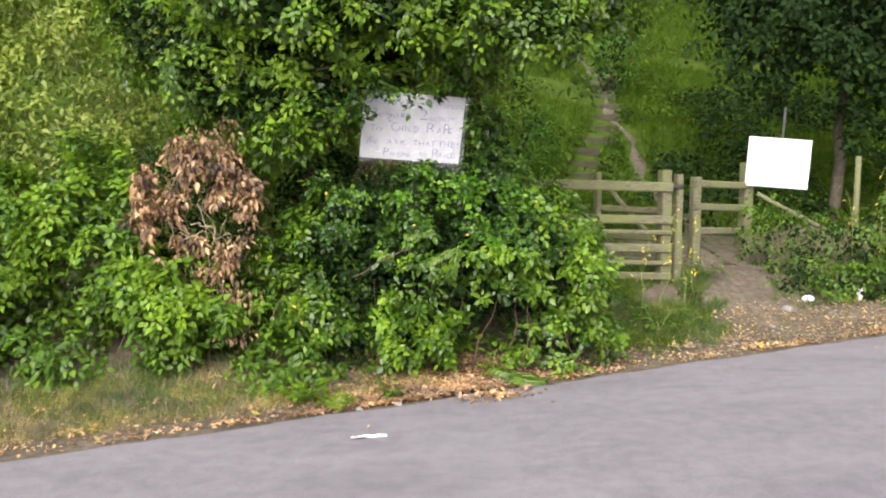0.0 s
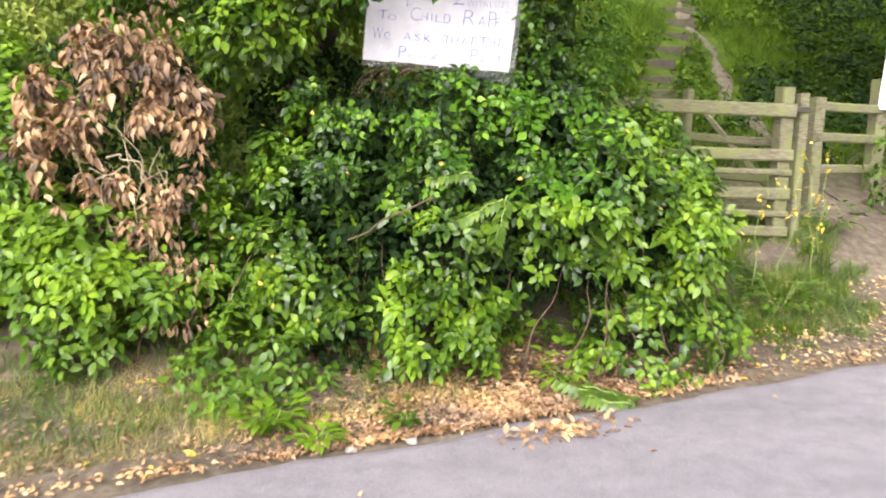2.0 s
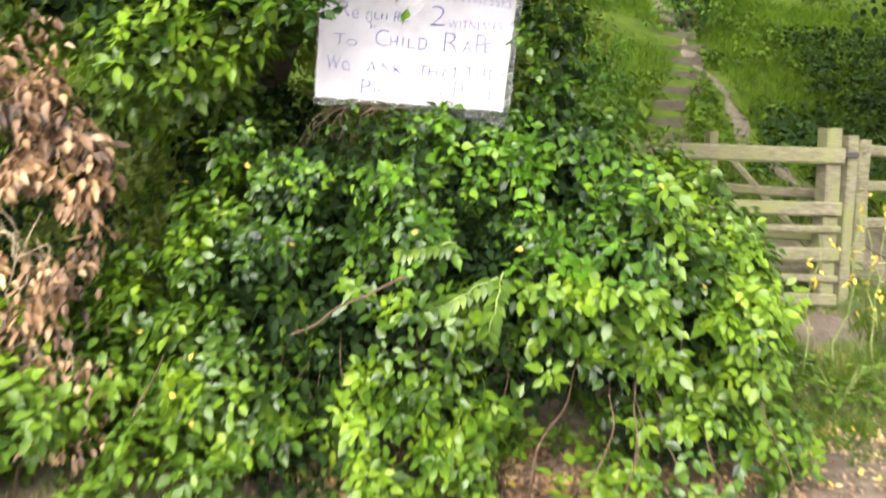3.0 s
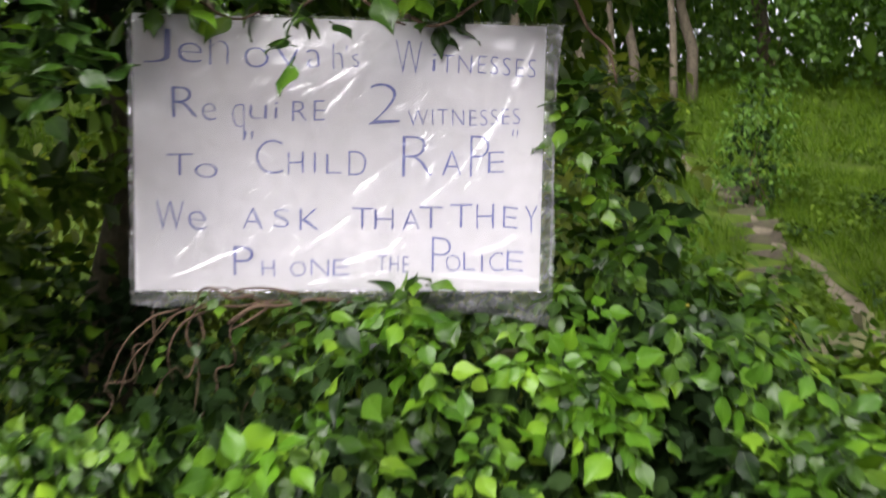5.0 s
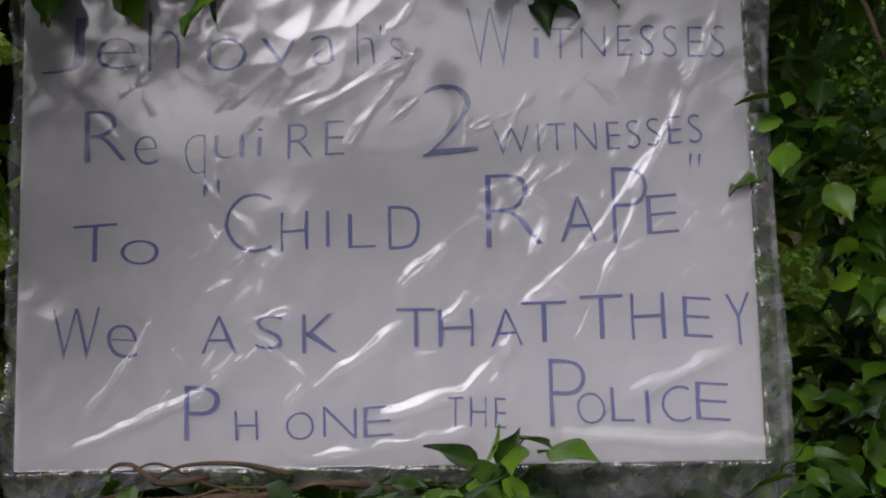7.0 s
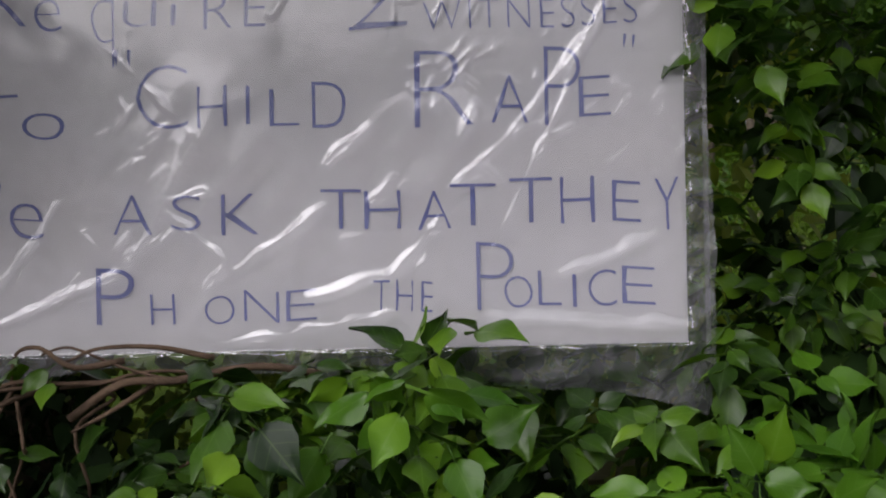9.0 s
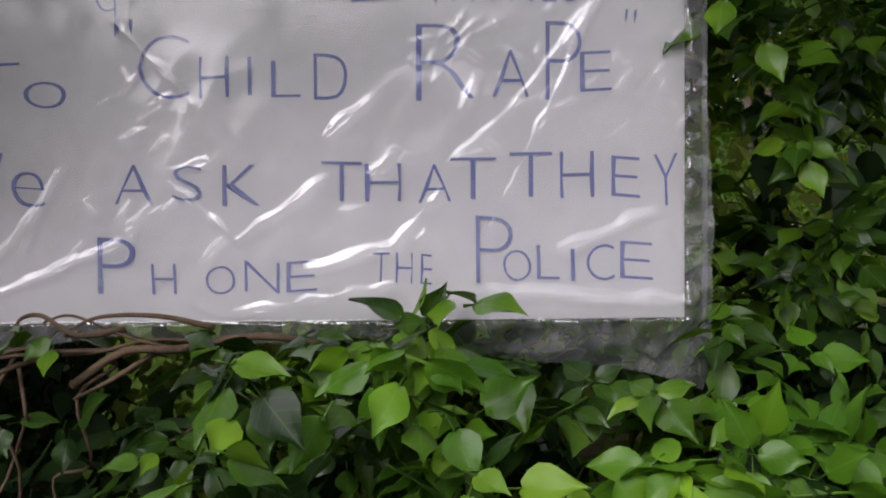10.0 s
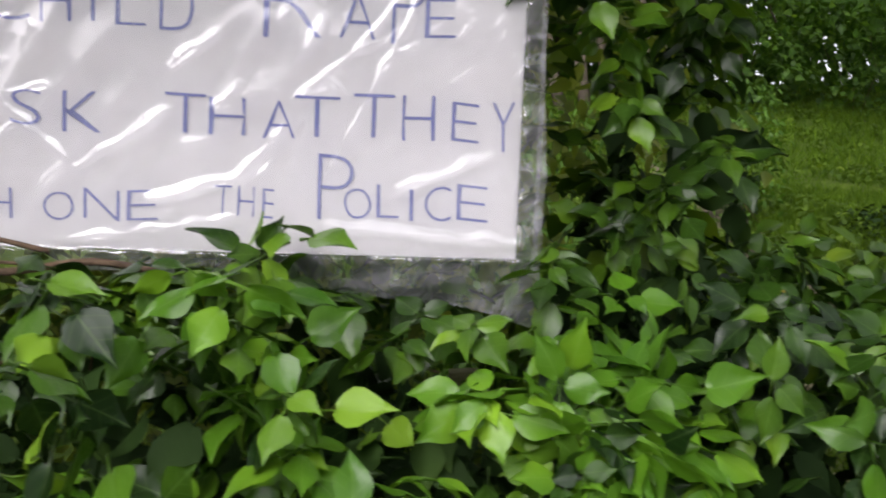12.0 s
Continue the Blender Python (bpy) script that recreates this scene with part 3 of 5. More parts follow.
def wooden_fence():
    h = empty("wooden_fence", (1.5, 8.75, 0.4), "weathered greenish timber fence of posts and flat rails", "fence")
    h.matrix_world = Matrix.Identity(4)
    tops = 1.585
    beam("post", (*GATE_POST.xy, 0.3), (*GATE_POST.xy, tops), 0.115, 0.1, h, seed=1)
    beam("post", (*LEFT_POST.xy, 0.25), (*LEFT_POST.xy, 1.5), 0.11, 0.1, h, seed=2)
    for i, (z, w) in enumerate(((1.43, 0.095), (1.12, 0.085), (1.0, 0.045), (0.85, 0.085), (0.71, 0.045), (0.58, 0.075))):
        beam("rail", (*(LEFT_POST.xy + Vector((-0.1, -0.07))), z + 0.03), (*(GATE_POST.xy + Vector((0.06, -0.07))), z - 0.01), w, 0.035, h, seed=10 + i)


def kissing_gate():
    h = empty("kissing_gate", (2.0, 9.3, 0.5), "weathered timber kissing gate with a diagonal brace", "gate")
    h.matrix_world = Matrix.Identity(4)
    a, b = Vector((1.58, 9.36)), Vector((2.3, 8.95))
    beam("gate_stile", (*a, 0.75), (*a, 1.565), 0.085, 0.06, h, seed=3)
    beam("gate_stile", (2.27, 8.86, 0.5), (2.27, 8.86, 1.545), 0.085, 0.07, h, seed=4)
    for i, z in enumerate((1.2, 0.93, 0.7)):
        beam("gate_rail", (*a, z), (*b, z - 0.02), 0.065, 0.03, h, seed=20 + i)
    beam("gate_brace", (a.x + 0.12, a.y - 0.06, 1.38), (b.x - 0.1, b.y + 0.06, 0.78), 0.05, 0.025, h, seed=24)
    bm = bmesh.new()
    box(bm, pose(2.22, 8.79, 1.43, 0, 0, 20), 0.17, 0.04, 0.035, 0.006)
    part("hinge", bm, hinge_mat, h, "dark iron hinge strap")


def stile_fence():
    h = empty("side_fence", (3.0, 9.8, 0.6), "short grey timber side panel of three rails", "fence")
    h.matrix_world = Matrix.Identity(4)
    beam("post", (2.62, 9.53, 0.5), (2.62, 9.53, 1.525), 0.1, 0.09, h, seed=5)
    beam("post", (3.33, 10.1, 0.55), (3.33, 10.1, 1.685), 0.125, 0.11, h, seed=6)
    for i, z in enumerate((1.46, 1.22, 0.97)):
        beam("rail", (2.6, 9.47, z), (3.33, 10.04, z - 0.03), 0.075, 0.035, h, seed=30 + i)


wooden_fence()
kissing_gate()
stile_fence()


def stake(x, y, z0, z1, r, label):
    h = empty("fence_stake", (x, y, z0), label, "post", "stakes by the hedge")
    bm = bmesh.new()
    tube(bm, [(0, 0, -0.15), (0.005, 0, (z1 - z0) * 0.5), (0.012, 0, z1 - z0)], r, r * 0.9, 8)
    part("stake", bm, timber_mat, h)


stake(4.49, 10.0, 0.75, 1.76, 0.035, "upright grey wooden stake beside the shrubs")
h = empty("leaning_pole", (3.5, 9.9, 0.6), "long grey pole leaning in the shrubs", "pole")
h.matrix_world = Matrix.Identity(4)
beam("pole", (3.4, 9.95, 1.35), (4.35, 9.7, 0.82), 0.045, 0.045, h, seed=41)

# ---- hillside path with timber-edged steps ----


def path_x(y):
    return np.interp(y, [9.4, 10.6, 12, 13, 13.5, 14, 15, 16.2, 17, 19, 24.4], [2.95, 2.75, 2.55, 2.7, 2.75, 2.58, 2.62, 2.6, 2.45, 2.6, 3.2])


def step_x(y):
    return np.interp(y, [11.5, 12, 12.7, 13.5, 14.2, 15.5], [1.76, 1.85, 2.02, 2.35, 2.52, 2.62])


def hill_path():
    h = empty("hill_path", (2.3, 13, 2), "trodden earth path with old timber step edges up the bank", "path", kind="structure")
    h.matrix_world = Matrix.Identity(4)
    v, f = [], []
    n = 60
    for i in range(n + 1):
        t = i / n
        y = 9.4 + t * 15
        cx = float(path_x(y)) + 0.1 * noise.noise((t * 22, 5, 2))
        w = max(0.015, 0.1 - 0.05 * t + 0.2 * noise.noise((t * 26, 0, 2)))
        for k in range(6):
            x = cx + (k / 5 - 0.5) * 2 * w + 0.06 * noise.noise((t * 30, k, 0))
            v.append((x, y, ground_z(x, y) + lumpy(x, y) + 0.022 - (0.05 if k in (0, 5) else 0)))
    for i in range(n):
        for k in range(5):
            f.append((i * 6 + k, i * 6 + k + 1, i * 6 + k + 7, i * 6 + k + 6))
    ob = new("earth", array_mesh("earth", np.array(v), np.array(f), path_mat))
    ob.parent = h
    for i in range(10):
        y = 11.7 + i * 0.46
        cx = float(step_x(y)) + 0.05 * math.sin(i * 2.3)
        z = float(ground_z(cx, y)) + 0.02
        beam("step_edge", (cx - 0.28, y + 0.05, z - 0.01), (cx + 0.2, y - 0.03, z - 0.0), 0.12, 0.05, h, step_mat, seed=50 + i)


hill_path()

# ---- foliage ----
UP = np.array((0, 0, 1.0))


def clear(p, near=0.33, deep=1.2):
    """Keeps leaves off the placard's face and out of the walker's way."""
    q = in_sign(p)
    face = (q[:, 0] > -0.01) & (q[:, 0] < SW + 0.015) & (q[:, 1] > 0.0) & (q[:, 1] < SH + 0.03) & (q[:, 2] > -0.035) & (q[:, 2] < deep)
    flap = (q[:, 0] > 0.63) & (q[:, 0] < SW + 0.03) & (q[:, 1] > -0.075) & (q[:, 1] < 0.02) & (q[:, 2] > -0.03) & (q[:, 2] < 0.4)
    walkway = (np.abs(p[:, 0] - 0.03) < near) & (p[:, 1] < 6.1 + near) & (np.abs(p[:, 2] - 1.5) < near)
    return ~(face | flap | walkway)


def shell(blobs, count, seed, jitter=0.5, face=(0, -1, 0.35), back=-0.35, inner=0.9):
    """Centres and outward directions of leaf tufts over a heap of rounded masses (x, y, z, rx, ry, rz)."""
    g = np.random.default_rng(seed)
    B = np.array(blobs)
    area = B[:, 3] * B[:, 5] + B[:, 3] * B[:, 4] * 0.5 + B[:, 4] * B[:, 5] * 0.5
    k = g.choice(len(B), count * 3, p=area / area.sum())
    d = unit(g.normal(size=(count * 3, 3)))
    n = unit(d / B[k, 3:])
    p = B[k, :3] + d * B[k, 3:]
    ok = n @ unit(np.array([face], float))[0] > back
    for i, b in enumerate(B):
        inside = (((p - b[:3]) / b[3:]) ** 2).sum(1) < inner ** 2
        ok &= ~(inside & (k != i))
    p, n = p[ok][:count], n[ok][:count]
    wob = np.array([noise.noise(Vector(q) * 2.6) + 0.9 * noise.noise(Vector(q) * 5.5 + Vector((3, 7, 1))) for q in p])
    stay = (wob > -0.08) | (g.uniform(size=len(p)) < 0.1)
    deep = np.where(wob < -0.14, -0.19, wob * 0.25)
    return (p + n * (deep * jitter / 0.5)[:, None])[stay], n[stay]


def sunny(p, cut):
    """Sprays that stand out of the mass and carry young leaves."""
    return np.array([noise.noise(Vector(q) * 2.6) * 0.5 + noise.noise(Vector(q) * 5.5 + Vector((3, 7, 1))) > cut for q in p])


def tufts(p, n, per, radius, size, seed, droop=0.4, spread=0.25, free=False, lift=0.7):
    """Rosettes of leaves round shoot tips: places, tip directions, upper sides, lengths."""
    g = np.random.default_rng(seed)
    m = len(p)
    axis = unit(n * 0.6 + UP * lift + g.normal(size=(m, 3)) * 0.32)
    c, o = np.repeat(p, per, 0), np.repeat(axis, per, 0)
    a1 = unit(np.cross(o, np.repeat(g.normal(size=(m, 3)), per, 0)))
    turn = (np.tile(np.arange(per) * 2.4, m) + g.normal(size=m * per) * 0.3)[:, None]
    d = unit(np.cos(turn) * a1 + np.sin(turn) * np.cross(o, a1) + 0.12 * g.normal(size=(m * per, 3)))
    r = radius * np.repeat(g.uniform(0.5, 1.3, m), per)[:, None]
    k = np.tile(np.linspace(0.15, 1, per), m)[:, None]
    at = c + d * r * k - o * r * (k ** 2) * 0.9
    up = unit(o + d * 0.45 * k + g.normal(size=(m * per, 3)) * 0.22)
    tip = unit(d + o * 0.25 * (1 - k) - UP * droop + g.normal(size=(m * per, 3)) * spread)
    s = size * np.repeat(g.uniform(0.8, 1.2, m), per) * (0.65 + 0.45 * k[:, 0]) * g.uniform(0.85, 1.15, m * per)
    ok = clear(at + tip * s[:, None] * 0.6) & clear(at)
    if free:
        ok[:] = True
    return at[ok], tip[ok], up[ok], s[ok]


def fill(blobs, count, size, seed, shrink=0.85):
    """Leaves inside the masses, so that gaps look into foliage."""
    g = np.random.default_rng(seed)
    B = np.array(blobs)
    vol = B[:, 3] * B[:, 4] * B[:, 5]
    k = g.choice(len(B), count, p=vol / vol.sum())
    at = B[k, :3] + unit(g.normal(size=(count, 3))) * (g.uniform(0.3, 1, (count, 1)) ** (1 / 3)) * B[k, 3:] * shrink
    ok = clear(at)
    at = at[ok]
    m = len(at)
    return at, unit(g.normal(size=(m, 3)) - UP * 0.6), unit(g.normal(size=(m, 3)) * 0.6 + UP * 0.5 - np.array((0, 0.5, 0))), g.uniform(0.7, 1.3, m) * size


def keep(t, ok):
    return tuple(a[ok] for a in t)


def stems(name, holder, ways, r0, r1, material=stem_mat, label=""):
    for i, w in enumerate(ways):
        bm = bmesh.new()
        tube(bm, smooth(w), r0 * (0.7 + 0.6 * ((i * 37) % 10) / 10), r1, 6)
        part(name, bm, material, holder, label)


# the ivy mound under and beside the placard
MOUND = [
    (-0.25, 7.12, 1.05, 0.85, 0.48, 0.45), (-0.15, 7.02, 0.75, 0.9, 0.5, 0.5), (-0.75, 6.92, 0.6, 0.5, 0.45, 0.55), (0.55, 7.07, 0.8, 0.6, 0.48, 0.42),
    (0.85, 7.17, 0.7, 0.42, 0.42, 0.48), (0.36, 7.29, 1.15, 0.38, 0.42, 0.4), (0.33, 7.42, 1.48, 0.15, 0.3, 0.36), (-0.3, 7.07, 1.4, 0.5, 0.32, 0.18),
    (0.42, 7.85, 1.35, 0.24, 0.35, 0.4), (-0.5, 6.82, 0.28, 0.6, 0.4, 0.3), (0.9, 7.02, 0.3, 0.36, 0.28, 0.17), (-0.95, 7.42, 1.25, 0.5, 0.3, 0.6), (0.66, 7.6, 0.92, 0.36, 0.42, 0.34), (0.36, 7.36, 1.7, 0.12, 0.2, 0.32), (0.6, 7.72, 1.28, 0.26, 0.3, 0.28), (0.92, 7.42, 1.0, 0.3, 0.3, 0.28)]


def ivy_mound():
    h = empty("ivy_mound", (0, 6.9, 0.1), "dense glossy green ivy mound over the bank", "ivy")
    h.matrix_world = Matrix.Identity(4)
    p, n = shell(MOUND, 3300, 11)
    # a dark hollow near the ground where the ivy parts
    ok = ~((np.abs(p[:, 0] - 0.45) < 0.22) & (p[:, 2] < 0.62) & (p[:, 2] > 0.25) & (p[:, 1] < 7.0))
    q = in_sign(p)
    ok &= ~((q[:, 0] > -0.2) & (q[:, 0] < 0.28) & (q[:, 1] > -0.15) & (q[:, 1] < 0.06)) & ~((q[:, 0] > 0.2) & (q[:, 0] < 0.37) & (q[:, 1] > -0.075) & (q[:, 1] < 0.06))
    ok &= ~((q[:, 0] > 0.58) & (q[:, 0] < 0.84) & (q[:, 1] > -0.11) & (q[:, 1] < 0.02) & (q[:, 2] > -0.03) & (q[:, 2] < 0.13))
    ok &= ~((p[:, 0] > -0.85) & (p[:, 0] < -0.24) & (p[:, 2] > 1.4))
    p, n = p[ok], n[ok]
    # close under the placard the shoots turn out to the light over the road
    near = (np.abs(p[:, 0] + 0.05) < 0.9) & (p[:, 2] > 1.0) & (p[:, 1] < 7.35)
    out = unit(n * 0.5 + np.array((0, -1, 0.1)))
    lo = tufts(p[~near], n[~near], 9, 0.06, 0.052, 12, droop=0.35, spread=0.15, lift=0.45)
    hi = tufts(p[near], out[near], 7, 0.047, 0.042, 27, droop=0.5, spread=0.2, lift=0.2)
    leaves("leaf_mass", IVY_LO, *lo, ivy_mat, h)
    leaves("leaf_mass", IVY_HI, *hi, ivy_near_mat, h)
    # inner leaves coloured near-black: the shade between sprays is painted in
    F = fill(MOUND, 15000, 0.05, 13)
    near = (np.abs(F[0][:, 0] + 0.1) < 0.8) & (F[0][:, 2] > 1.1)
    leaves("inner_leaf_mass", IVY_LO, *keep(F, ~near), dark_and_shade_leaf_mat, h, "shaded inner ivy leaves")
    leaves("inner_leaf_mass", IVY_HI, *keep(F, near), dark_and_shade_leaf_mat, h, "shaded inner ivy leaves")
    g = np.random.default_rng(15)
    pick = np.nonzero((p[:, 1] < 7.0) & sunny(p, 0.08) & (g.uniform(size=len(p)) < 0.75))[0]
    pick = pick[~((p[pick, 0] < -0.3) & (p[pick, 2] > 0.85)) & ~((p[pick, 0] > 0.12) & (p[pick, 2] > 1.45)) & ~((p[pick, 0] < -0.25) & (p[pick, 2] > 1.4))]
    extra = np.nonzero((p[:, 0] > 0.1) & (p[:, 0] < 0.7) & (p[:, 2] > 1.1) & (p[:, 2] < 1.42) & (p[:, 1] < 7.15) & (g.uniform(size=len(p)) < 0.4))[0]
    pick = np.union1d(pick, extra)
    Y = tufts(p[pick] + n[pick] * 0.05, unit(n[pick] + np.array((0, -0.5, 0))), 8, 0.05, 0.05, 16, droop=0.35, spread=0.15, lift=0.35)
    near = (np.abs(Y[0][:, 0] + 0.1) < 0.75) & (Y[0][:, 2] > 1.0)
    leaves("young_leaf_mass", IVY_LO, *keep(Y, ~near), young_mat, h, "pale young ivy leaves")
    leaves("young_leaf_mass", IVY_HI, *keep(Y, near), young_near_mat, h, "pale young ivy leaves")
    # shoots that lap over the placard's lower and right edges
    spots = [(0.53, -0.015), (0.5, -0.035), (0.6, -0.012), (0.64, -0.02), (0.68, 0.0), (0.45, -0.045), (0.57, -0.05), (0.72, -0.04), (0.42, -0.03)]
    q = np.array([tuple(SIGN @ Vector((u * SW, v, 0.05 + 0.02 * math.sin(u * 50)))) for u, v in spots])
    q = np.repeat(q, 3, 0) + g.normal(size=(27, 3)) * 0.014
    leaves("leaf_mass", IVY_HI, *tufts(q, np.tile((0, -0.7, 0.6), (27, 1)), 5, 0.035, 0.045, 19, free=True), ivy_near_mat, h)
    # full sprays that stand forward under the placard and at its corner: across, up, out, leaf length, young
    front = [(0.507, -0.09, 0.14, 0.052, 1), (0.49, -0.12, 0.15, 0.05, 1), (0.48, -0.03, 0.08, 0.047, 0), (0.628, -0.06, 0.08, 0.045, 0), (0.68, -0.05, 0.1, 0.05, 0), (0.752, -0.085, 0.14, 0.052, 1), (0.8, -0.08, 0.1, 0.048, 1),
             (0.88, -0.085, 0.08, 0.045, 0), (0.692, -0.12, 0.16, 0.052, 1), (0.419, -0.1, 0.1, 0.045, 0), (0.297, -0.11, 0.14, 0.046, 0), (0.222, -0.085, 0.06, 0.042, 0), (0.87, -0.05, 0.04, 0.045, 1), (0.8, 0.005, 0.0, 0.045, 0),
             (0.869, 0.222, -0.02, 0.04, 0), (0.9, 0.17, -0.03, 0.045, 0), (0.86, 0.28, -0.03, 0.043, 0), (0.55, -0.16, 0.2, 0.052, 1), (0.35, -0.17, 0.18, 0.05, 1), (0.65, -0.2, 0.22, 0.054, 1), (0.8, -0.16, 0.18, 0.052, 1), (0.45, -0.21, 0.22, 0.052, 0), (0.95, -0.15, 0.1, 0.05, 1)]
    for young in (0, 1):
        rows = [r for r in front if r[4] == young]
        q = np.repeat(np.array([tuple(SIGN @ Vector(r[:3])) for r in rows]), 2, 0) + g.normal(size=(2 * len(rows), 3)) * 0.016
        a, t, u, z = tufts(q, np.tile((0, -0.75, 0.5), (len(q), 1)), 6, 0.03, 1.0, 21 + young, droop=0.45, spread=0.15, free=True, lift=0.25)
        leaves("young_leaf_mass" if young else "leaf_mass", IVY_HI, a, t, u, z * 0.9 * np.repeat([r[3] for r in rows], 12), young_near_mat if young else ivy_near_mat, h)
    pick = g.choice(len(p), 45, replace=False)
    leaves("yellow_leaf_mass", IVY_HI, *tufts(p[pick] + n[pick] * 0.05, n[pick], 1, 0.05, 0.04, 14), yellow_mat, h, "a few yellowed ivy leaves")
    q = np.array([tuple(SIGN @ Vector((SW + a, v, 0.03))) for a, v in ((0.035, 0.02), (0.045, -0.02), (0.03, 0.33), (0.035, 0.36), (0.05, 0.3), (0.06, 0.34), (0.07, 0.4))])
    leaves("leaf_mass", IVY_HI, *tufts(q, np.tile((0.2, -0.8, 0.3), (7, 1)), 5, 0.04, 0.043, 20, free=True), ivy_near_mat, h)
    ways = [wander((x, 6.62 + 0.1 * math.sin(x * 9), 0.05), (x + 0.25 * math.sin(x * 5), 6.75, 0.75), 6, 0.06, k) for k, x in enumerate(np.linspace(-0.9, 1.2, 14))]
    stems("stem", h, ways, 0.0055, 0.002)
    # large veined leaves that stand out below and beside the placard
    forms = []
    for k, (v, f, uv) in enumerate(IVY_HI):
        forms.append(array_mesh("ivy_leaf", v, f, ivy_piece_mat, uv))
    q, o = shell(MOUND, 3000, 17, jitter=0.4)
    w = in_sign(q)
    ok = ~((w[:, 0] > -0.2) & (w[:, 0] < 0.28) & (w[:, 1] > -0.15)) & ~((w[:, 0] > 0.56) & (w[:, 1] > -0.11) & (w[:, 2] < 0.13)) & ~((q[:, 0] < -0.24) & (q[:, 2] > 1.4)) & (q[:, 2] > 1.25) & (q[:, 2] < 1.66) & (q[:, 1] < 7.05) & (np.abs(q[:, 0] + 0.15) < 0.62) & ~((q[:, 0] > 0.15) & (q[:, 2] > 1.45))
    a, t, u, s = tufts(q[ok][:42] - np.array((0, 0.03, 0)), unit(o[ok][:42] + np.array((0, -1, 0))), 7, 0.045, 0.044, 18, droop=0.5, lift=0.2)
    for i in range(min(290, len(a))):
        ob = new("ivy_leaf", forms[i % len(forms)])
        tip, up = Vector(t[i]), Vector(u[i])
        side = tip.cross(up).normalized()
        m = Matrix((side, tip, side.cross(tip))).transposed().to_4x4() @ Matrix.Scale(s[i], 4)
        m.translation = a[i]
        ob.parent = h
        ob.matrix_world = m


ivy_mound()


# hedge on the low side: broad young ivy and bramble
HEDGE = [(-2.5, 6.75, 0.85, 0.55, 0.5, 0.62), (-3.3, 6.5, 0.8, 0.6, 0.5, 0.75), (-1.85, 6.6, 0.5, 0.35, 0.38, 0.45), (-4.2, 6.2, 0.8, 0.7, 0.6, 0.8), (-2.75, 6.5, 0.35, 0.5, 0.4, 0.4),
         (-3.7, 6.1, 0.35, 0.5, 0.4, 0.4), (-1.15, 6.45, 0.18, 0.45, 0.22, 0.2), (-1.35, 6.85, 0.4, 0.35, 0.35, 0.35), (-2.65, 7.0, 1.35, 0.45, 0.4, 0.3)]


def hedge():
    h = empty("hedge", (-2.6, 6.6, 0), "bright green bramble and ivy hedge along the verge", "hedge")
    h.matrix_world = Matrix.Identity(4)
    p, n = shell(HEDGE, 3400, 21)
    ok = ~((p[:, 0] > -2.05) & (p[:, 0] < -1.35) & (p[:, 2] > 0.9) & (p[:, 1] < 7.2))
    p, n = p[ok], n[ok]
    leaves("leaf_mass", IVY_LO + OVATE, *tufts(p, n, 10, 0.075, 0.056, 22, droop=0.3), hedge_mat, h)
    # inner leaves in a darker green than the outer ones, painted shade
    leaves("inner_leaf_mass", IVY_LO, *fill(HEDGE, 10000, 0.055, 23), canopy_mat, h, "shaded inner leaves")
    g = np.random.default_rng(24)
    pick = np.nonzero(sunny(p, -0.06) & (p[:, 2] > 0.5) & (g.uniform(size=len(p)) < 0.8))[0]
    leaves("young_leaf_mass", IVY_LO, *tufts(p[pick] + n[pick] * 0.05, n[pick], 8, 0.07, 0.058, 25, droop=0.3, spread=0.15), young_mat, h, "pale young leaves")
    c = np.array([(-1.66, 6.22, 0.62), (-1.6, 6.2, 0.7), (-1.75, 6.25, 0.5), (-1.95, 6.25, 0.95), (-1.85, 6.25, 0.85)])
    leaves("young_leaf_mass", IVY_LO, *tufts(np.repeat(c, 3, 0) + g.normal(size=(15, 3)) * 0.06, np.tile((0, -0.9, 0.4), (15, 1)), 12, 0.09, 0.065, 26), young_mat, h, "bright yellow-green young leaves")
    stems("stem", h, [wander((x, 6.5, 0.0), (x + 0.2, 6.5, 0.7), 6, 0.07, 60 + k) for k, x in enumerate(np.linspace(-3.6, -1.3, 12))], 0.008, 0.003)


hedge()


